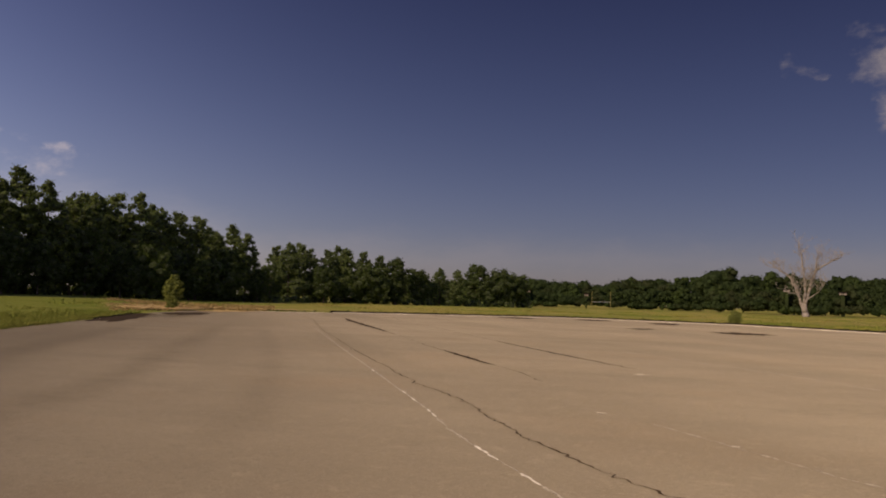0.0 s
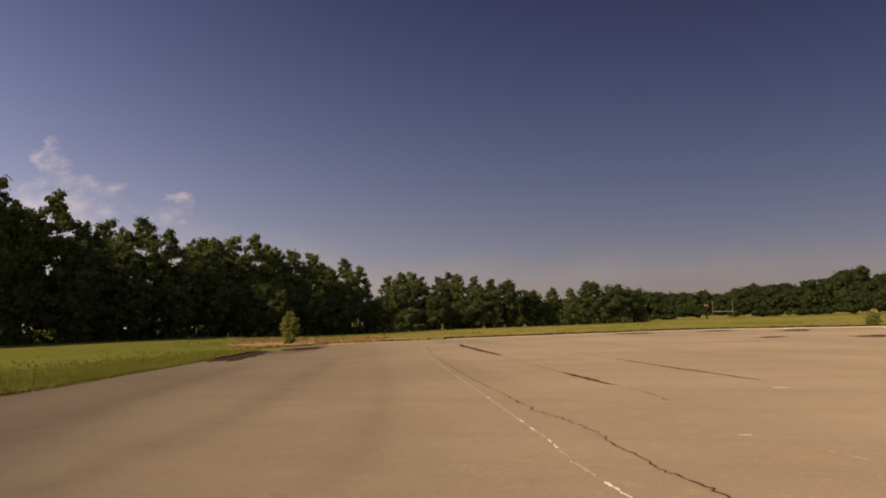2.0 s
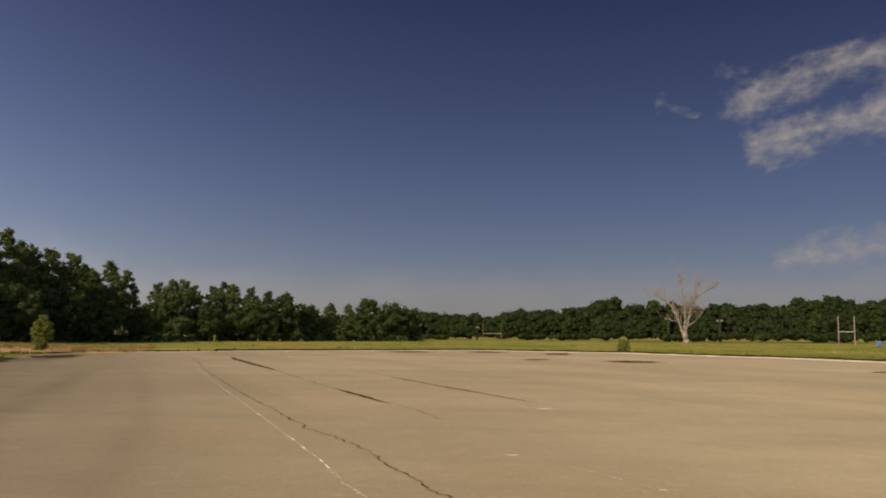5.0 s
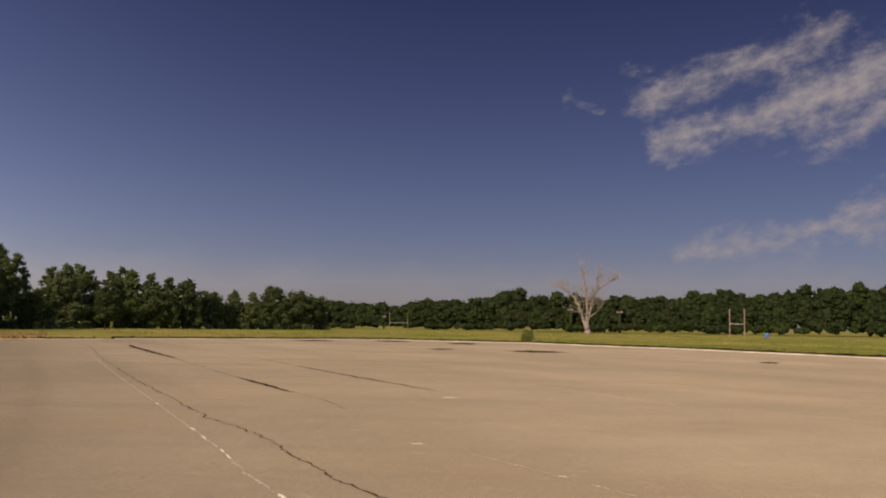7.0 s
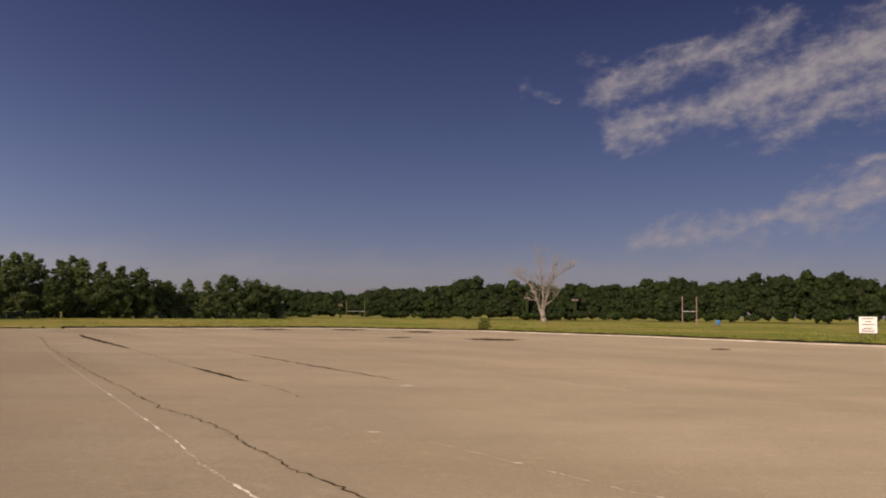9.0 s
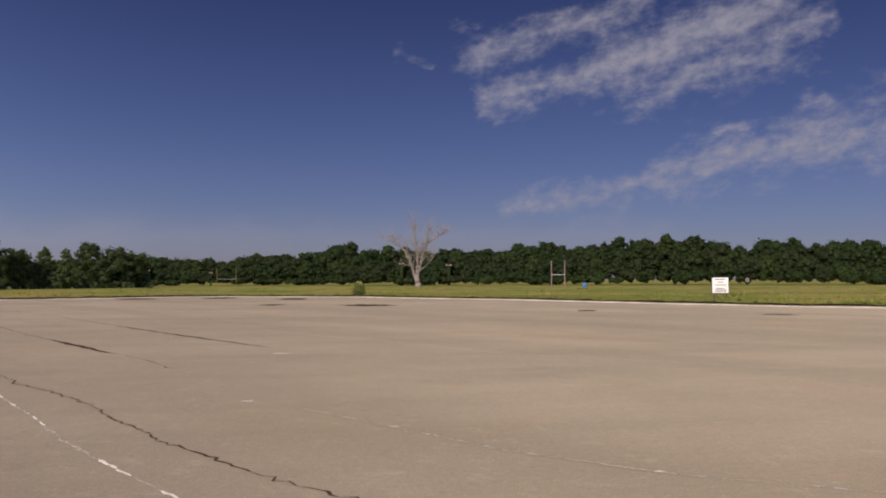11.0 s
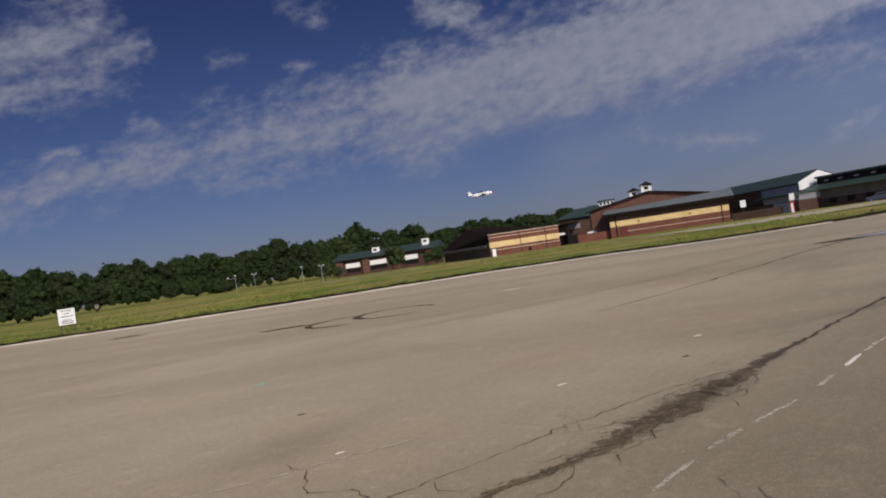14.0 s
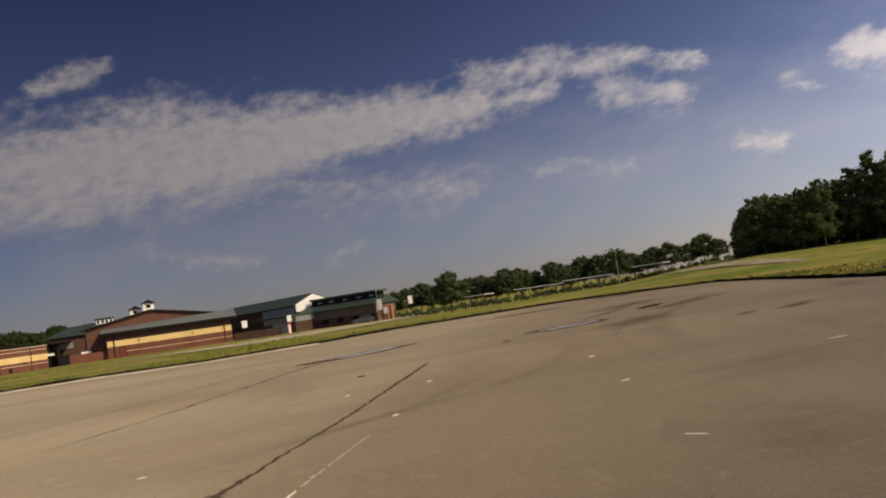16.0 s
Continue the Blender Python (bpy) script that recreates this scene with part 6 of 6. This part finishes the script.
def board_sign(az, r, z0, w, h, label, posts=True, trim=None, lines=0):
    m, _ = facade(az, r, az + 0.5, r * 1.0)
    s = thing("sign", m, label, "sign")
    b = part("board", boxes((-w / 2, w / 2, -0.03, 0.03, z0, z0 + h), bevel=0.008), WHITE, s)
    for k in range(lines):
        ww = w * (0.62, 0.34, 0.7, 0.5, 0.72, 0.66)[k % 6]
        zz = z0 + h * (0.88, 0.70, 0.52, 0.30, 0.20, 0.10)[k % 6]
        part("text_bar", boxes((-ww / 2, ww / 2, -0.036, -0.028, zz - 0.028, zz + 0.028)), DARK, b)
    if trim:
        part("trim", boxes((-w / 2 - 0.05, w / 2 + 0.05, 0.03, 0.08, z0 - 0.05, z0 + h + 0.05)), trim, b)
    if posts:
        for x in (-w * 0.38, w * 0.38) if w > 1.35 else (0.0,):
            part("post", boxes((x - 0.05, x + 0.05, 0.03, 0.12, -0.4, z0 + h * 0.9), bevel=0.01), BARK, s)
    return s


board_sign(18.02, 82, 0.5, 1.42, 1.42, "white notice board with dark lines of text on posts", True, DARK, 6)
board_sign(61.95, 189, 2.6, 1.15, 1.5, "plain white board on a dark post by the school", True)
board_sign(64.85, 188, 2.55, 1.0, 1.4, "white board above a red post by the school", False)
m, _ = facade(64.8, 188, 65.3, 188)
post = thing("bollard_sign", m, "pink and white upright post by the school drive", "sign")
part("post", boxes((-0.4, 0.4, 0.05, 0.2, -0.4, 2.3), bevel=0.03), RED, post)
part("panel", boxes((-0.22, 0.22, -0.02, 0.05, -0.1, 1.9), bevel=0.02), WHITE, post)
board_sign(72.95, 186, 2.7, 0.9, 1.7, "white banner on a tall post", True, RED)

# ---------------------------------------------------------------- things on the field


def goal(az, r, width, bar, top, turn, rad, label, paint):
    m = Matrix.Translation(on_ground(az, r)) @ pose(0, 0, 0, 0, 0, turn)
    g = thing("goalpost", m, label, "goalpost", "goalposts on the field")
    for x in (-width / 2, width / 2):
        part("post", tube(bmesh.new(), (x, 0, -0.4), (x, 0, top), rad, rad * 0.9, 10), paint, g)
    part("crossbar", tube(bmesh.new(), (-width / 2, 0, bar), (width / 2, 0, bar), rad * 0.8, rad * 0.8, 10), STEEL, g)
    return g


goal(7.62, 190, 2.95, 2.9, 6.1, -7.6, 0.115, "tall H-shaped goalpost with pale crossbar in the grass", PINK_STEEL)
goal(-14.5, 300, 6.4, 2.4, 6.0, 14, 0.10, "pale yellowish goalpost standing against the far woods", STRAW)

m = Matrix.Translation(on_ground(9.35, 168)) @ pose(0, 0, 0, 0, 0, -9)
sled = thing("blocking_sled", m, "blue padded training sled in the grass", "training sled")
bm = bmesh.new()
for x, z, r in ((0.0, 0.8, 0.38), (0.22, 0.5, 0.26), (-0.18, 0.42, 0.2), (0.3, 0.95, 0.2)):
    bmesh.ops.create_icosphere(bm, subdivisions=2, radius=r, matrix=Matrix.Translation((x, 0, z)) @ Matrix.Diagonal((1, 0.7, 1.05, 1)))
part("pad", bm, BLUE, sled, "", True)
part("runner", boxes((-1.3, 0.7, -0.3, -0.2, 0.0, 0.12), (-1.3, 0.7, 0.2, 0.3, 0.0, 0.12), (-1.2, -1.1, -0.2, 0.2, 0.02, 0.1)), DARK_RED, sled)


def lamp_post(az, r, h, label, heads=((0, 0),), group="lamp posts by the drive", reach=0.5):
    s = thing("lamp_post", Matrix.Translation(on_ground(az, r)) @ pose(0, 0, 0, 0, 0, -az), label, "lamp post", group)
    part("pole", tube(bmesh.new(), (0, 0, -0.3), (0, 0, h), 0.055, 0.04, 8), STEEL, s)
    for x, z in heads:
        arm = part("arm", tube(bmesh.new(), (0, 0, h + z - 0.1), (x + 0.01, 0, h + z), 0.04, 0.04, 6), STEEL, s)
        part("head", boxes((x - 0.24, x + 0.24, -0.24, 0.24, h + z, h + z + 0.26), bevel=0.06), PALE_GREY, arm, "pale lamp head")
    return s


lamp_post(28.3, 172, 3.6, "short steel lamp post with two pale heads", ((0, 0), (-1.4, -0.3)))
lamp_post(29.5, 215, 3.9, "short steel lamp post with two pale heads", ((-0.4, 0), (0.5, 0.1)))
lamp_post(32.66, 176, 3.7, "short steel lamp post with a pale head")
lamp_post(33.95, 178, 3.5, "short steel lamp post with a pale head", ((-0.35, 0), (0.4, 0)))
lamp_post(70.75, 184, 6.4, "slender tall lamp post beside the school", ((0, 0),))
lamp_post(76.9, 176, 3.4, "slender lamp post in the car park", ((0, 0),), "lamp posts in the car park")
lamp_post(86.9, 172, 6.6, "tall car park light with twin heads", ((-0.9, 0), (0.9, 0)), "lamp posts in the car park")
lamp_post(104.2, 160, 14.0, "tall car park light above the grove", ((-1.0, 0), (1.0, 0)), "lamp posts in the car park")

# car by the gateway
m, _ = facade(69.7, 176, 70.9, 176)
car = thing("car", m @ pose(0, 0, 0), "silver-blue estate car parked by the school", "car")
CARPAINT = plain("silver_blue_paint", (0.060, 0.066, 0.085), 0.35, 0.2, 0.1)
GLASS = plain("tinted_glass", (0.03, 0.035, 0.04), 0.08)
prof = [(-2.25, 0.35), (-2.3, 0.75), (-2.15, 0.98), (-1.1, 1.08), (2.1, 1.08), (2.25, 0.9), (2.28, 0.4)]
part("body", solid([[(x, -0.9, z) for x, z in prof], [(x, 0.9, z) for x, z in prof]] + [[(a[0], -0.9, a[1]), (b[0], -0.9, b[1]), (b[0], 0.9, b[1]), (a[0], 0.9, a[1])] for a, b in zip(prof, prof[1:] + prof[:1])]), CARPAINT, car)
cab = [(-1.1, 1.08), (-0.35, 1.62), (1.5, 1.66), (2.05, 1.08)]
cabin = part("cabin", solid([[(x, -0.78, z) for x, z in cab], [(x, 0.78, z) for x, z in cab]] + [[(a[0], -0.78, a[1]), (b[0], -0.78, b[1]), (b[0], 0.78, b[1]), (a[0], 0.78, a[1])] for a, b in zip(cab, cab[1:] + cab[:1])]), GLASS, car)
part("roof", boxes((-0.4, 1.55, -0.8, 0.8, 1.62, 1.7), bevel=0.03), CARPAINT, cabin)
for x in (-1.45, 1.4):
    for y in (-0.88, 0.72):
        w = part("wheel", tube(bmesh.new(), (x, y, 0.33), (x, y + 0.18, 0.33), 0.33, 0.33, 14), BLACK, car)
        part("rim", tube(bmesh.new(), (x, y - 0.01 if y < 0 else y + 0.17, 0.33), (x, y + 0.01 if y < 0 else y + 0.19, 0.33), 0.19, 0.19, 12), STEEL, w)
part("headlight", boxes((-2.29, -2.15, -0.8, -0.5, 0.72, 0.88), bevel=0.02), WHITE, car)
part("tail_light", boxes((2.2, 2.29, -0.85, -0.65, 0.7, 1.0), bevel=0.02), RED, car)


def canopy(az0, r0, az1, r1, z, label, deep=4.5, bays=6):
    m, L = facade(az0, r0, az1, r1)
    s = thing("carport", m, label, "carport", "carports by the car park")
    part("roof", boxes((-0.3, L + 0.3, -0.6, deep, z - 0.2, z), bevel=0.03), PALE_GREY, s, "pale flat roof")
    for k in range(bays + 1):
        x = L * k / bays
        part("post", boxes((x - 0.05, x + 0.05, 0.1, 0.2, -0.4, z - 0.2)), DARK_BRICK, s)
        part("post", boxes((x - 0.05, x + 0.05, deep - 0.8, deep - 0.7, -0.4, z - 0.2)), DARK_BRICK, s)
    return s


canopy(76.6, 150, 78.0, 148, 2.35, "small pale-roofed open shelter", 3.0, 2)
canopy(80.0, 186, 83.2, 186, 2.45, "long open carport with pale flat roof", 4.5, 7)
canopy(83.3, 186, 86.4, 186, 2.6, "long open carport with pale flat roof", 4.5, 7)
canopy(87.9, 180, 89.8, 178, 2.9, "long open carport with pale flat roof", 4.5, 4)
# hedge behind the carports
nrng = np.random.default_rng(12)
blobs = []
for az in np.arange(72.5, 90, 0.3):
    p = on_ground(az, 178 + 6 * math.sin(az))
    blobs.append((p.x + nrng.uniform(-0.5, 0.5), p.y + nrng.uniform(-0.5, 0.5), p.z + 0.35, nrng.uniform(0.5, 0.8), 0.7))
tagged(new("hedge", foliage_mesh("hedge", nrng, blobs, 30, 0.2, LEAF, 0.75)), "dark low hedge along the carports", "hedge", kind="stuff")


def house(az, r, z, w, h, label):
    m, _ = facade(az, r, az + 1, r)
    s = thing("house", m, label, "house", "houses among the woods")
    part("wall", boxes((-w / 2, w / 2, 0, 5, z - 0.2, z + h * 0.6)), DULL_FRONT, s)
    part("footing", boxes((-w / 4, w / 4, 0.4, 4.6, -1, z - 0.2)), WOODS, s)
    part("roof", solid([[(-w / 2 - 0.4, -0.5, z + h * 0.6), (w / 2 + 0.4, -0.5, z + h * 0.6), (w / 2 + 0.4, 2.5, z + h), (-w / 2 - 0.4, 2.5, z + h)], [(-w / 2 - 0.4, 5.5, z + h * 0.6), (w / 2 + 0.4, 5.5, z + h * 0.6), (w / 2 + 0.4, 2.5, z + h), (-w / 2 - 0.4, 2.5, z + h)]]), BROWN_ROOF, s)
    part("window", boxes((-w * 0.2, w * 0.1, -0.05, 0.05, z, z + h * 0.35)), DARK, s)
    return s


house(19.66, 268, 1.2, 0.9, 1.9, "pale house front glimpsed between the trees")
house(-15.5, 316, 4.7, 1.3, 0.9, "pale house front glimpsed between the trees")
house(-19.4, 322, 5.6, 1.5, 0.9, "pale house front glimpsed between the trees")
house(0.25, 287, 6.9, 2.1, 0.8, "pale house front glimpsed between the trees")
house(-2.95, 287, 7.5, 1.9, 0.7, "pale house front glimpsed between the trees")


def model_plane(az, el, r, roll, nose):
    eye = Vector((0.5, -0.05, EYE_H))
    pos = eye + P(az, r * math.cos(radians(el))) + Vector((0, 0, r * math.sin(radians(el))))
    m = Matrix.Translation(pos) @ pose(0, 0, 0, 0, 0, -az + nose) @ pose(0, 0, 0, roll, -3, 0)
    s = thing("model_airplane", m, "white model warplane with red nose in low flight", "model airplane")
    bm = bmesh.new()
    secs = [(-0.68, 0.02, 0.03), (-0.5, 0.045, 0.07), (-0.2, 0.075, 0.10), (0.15, 0.09, 0.115), (0.45, 0.085, 0.10), (0.62, 0.06, 0.07)]
    for (x0, a0, b0), (x1, a1, b1) in zip(secs, secs[1:]):
        tube(bm, (x0, 0, 0), (x1, 0, 0), b0, b1, 14)
    part("fuselage", bm, WHITE, s, "", True)
    part("nose_cone", tube(bmesh.new(), (0.62, 0, 0), (0.75, 0, 0), 0.07, 0.01, 12), RED, s, "red nose cone")
    part("wing", solid([[(0.28, 0, -0.05), (-0.08, 0, -0.05), (-0.02, 0.78, 0.03), (0.16, 0.78, 0.03)], [(0.28, 0, -0.02), (-0.08, 0, -0.03), (-0.02, 0.78, 0.04), (0.16, 0.78, 0.04)],
                        [(0.28, 0, -0.05), (0.16, 0.78, 0.03), (0.16, 0.78, 0.04), (0.28, 0, -0.02)]]), WHITE, s)
    part("wing", solid([[(0.28, 0, -0.05), (-0.08, 0, -0.05), (-0.02, -0.78, 0.03), (0.16, -0.78, 0.03)], [(0.28, 0, -0.02), (-0.08, 0, -0.03), (-0.02, -0.78, 0.04), (0.16, -0.78, 0.04)],
                        [(0.28, 0, -0.05), (0.16, -0.78, 0.03), (0.16, -0.78, 0.04), (0.28, 0, -0.02)]]), WHITE, s)
    part("tailplane", boxes((-0.68, -0.5, -0.28, 0.28, 0.03, 0.05), bevel=0.008), WHITE, s)
    part("fin", solid([[(-0.72, -0.012, 0.02), (-0.45, -0.012, 0.05), (-0.60, -0.012, 0.26), (-0.72, -0.012, 0.27)], [(-0.72, 0.012, 0.02), (-0.45, 0.012, 0.05), (-0.60, 0.012, 0.26), (-0.72, 0.012, 0.27)],
                       [(-0.45, -0.012, 0.05), (-0.60, -0.012, 0.26), (-0.60, 0.012, 0.26), (-0.45, 0.012, 0.05)]]), WHITE, s)
    bm = bmesh.new()
    bmesh.ops.create_uvsphere(bm, u_segments=12, v_segments=8, radius=0.09, matrix=Matrix.Translation((0.02, 0, 0.1)) @ Matrix.Diagonal((2.0, 0.7, 0.8, 1)))
    part("canopy", bm, GLASS, s, "tinted cockpit canopy", True)
    return s


model_plane(45.05, 3.62, 48, 3, 6)
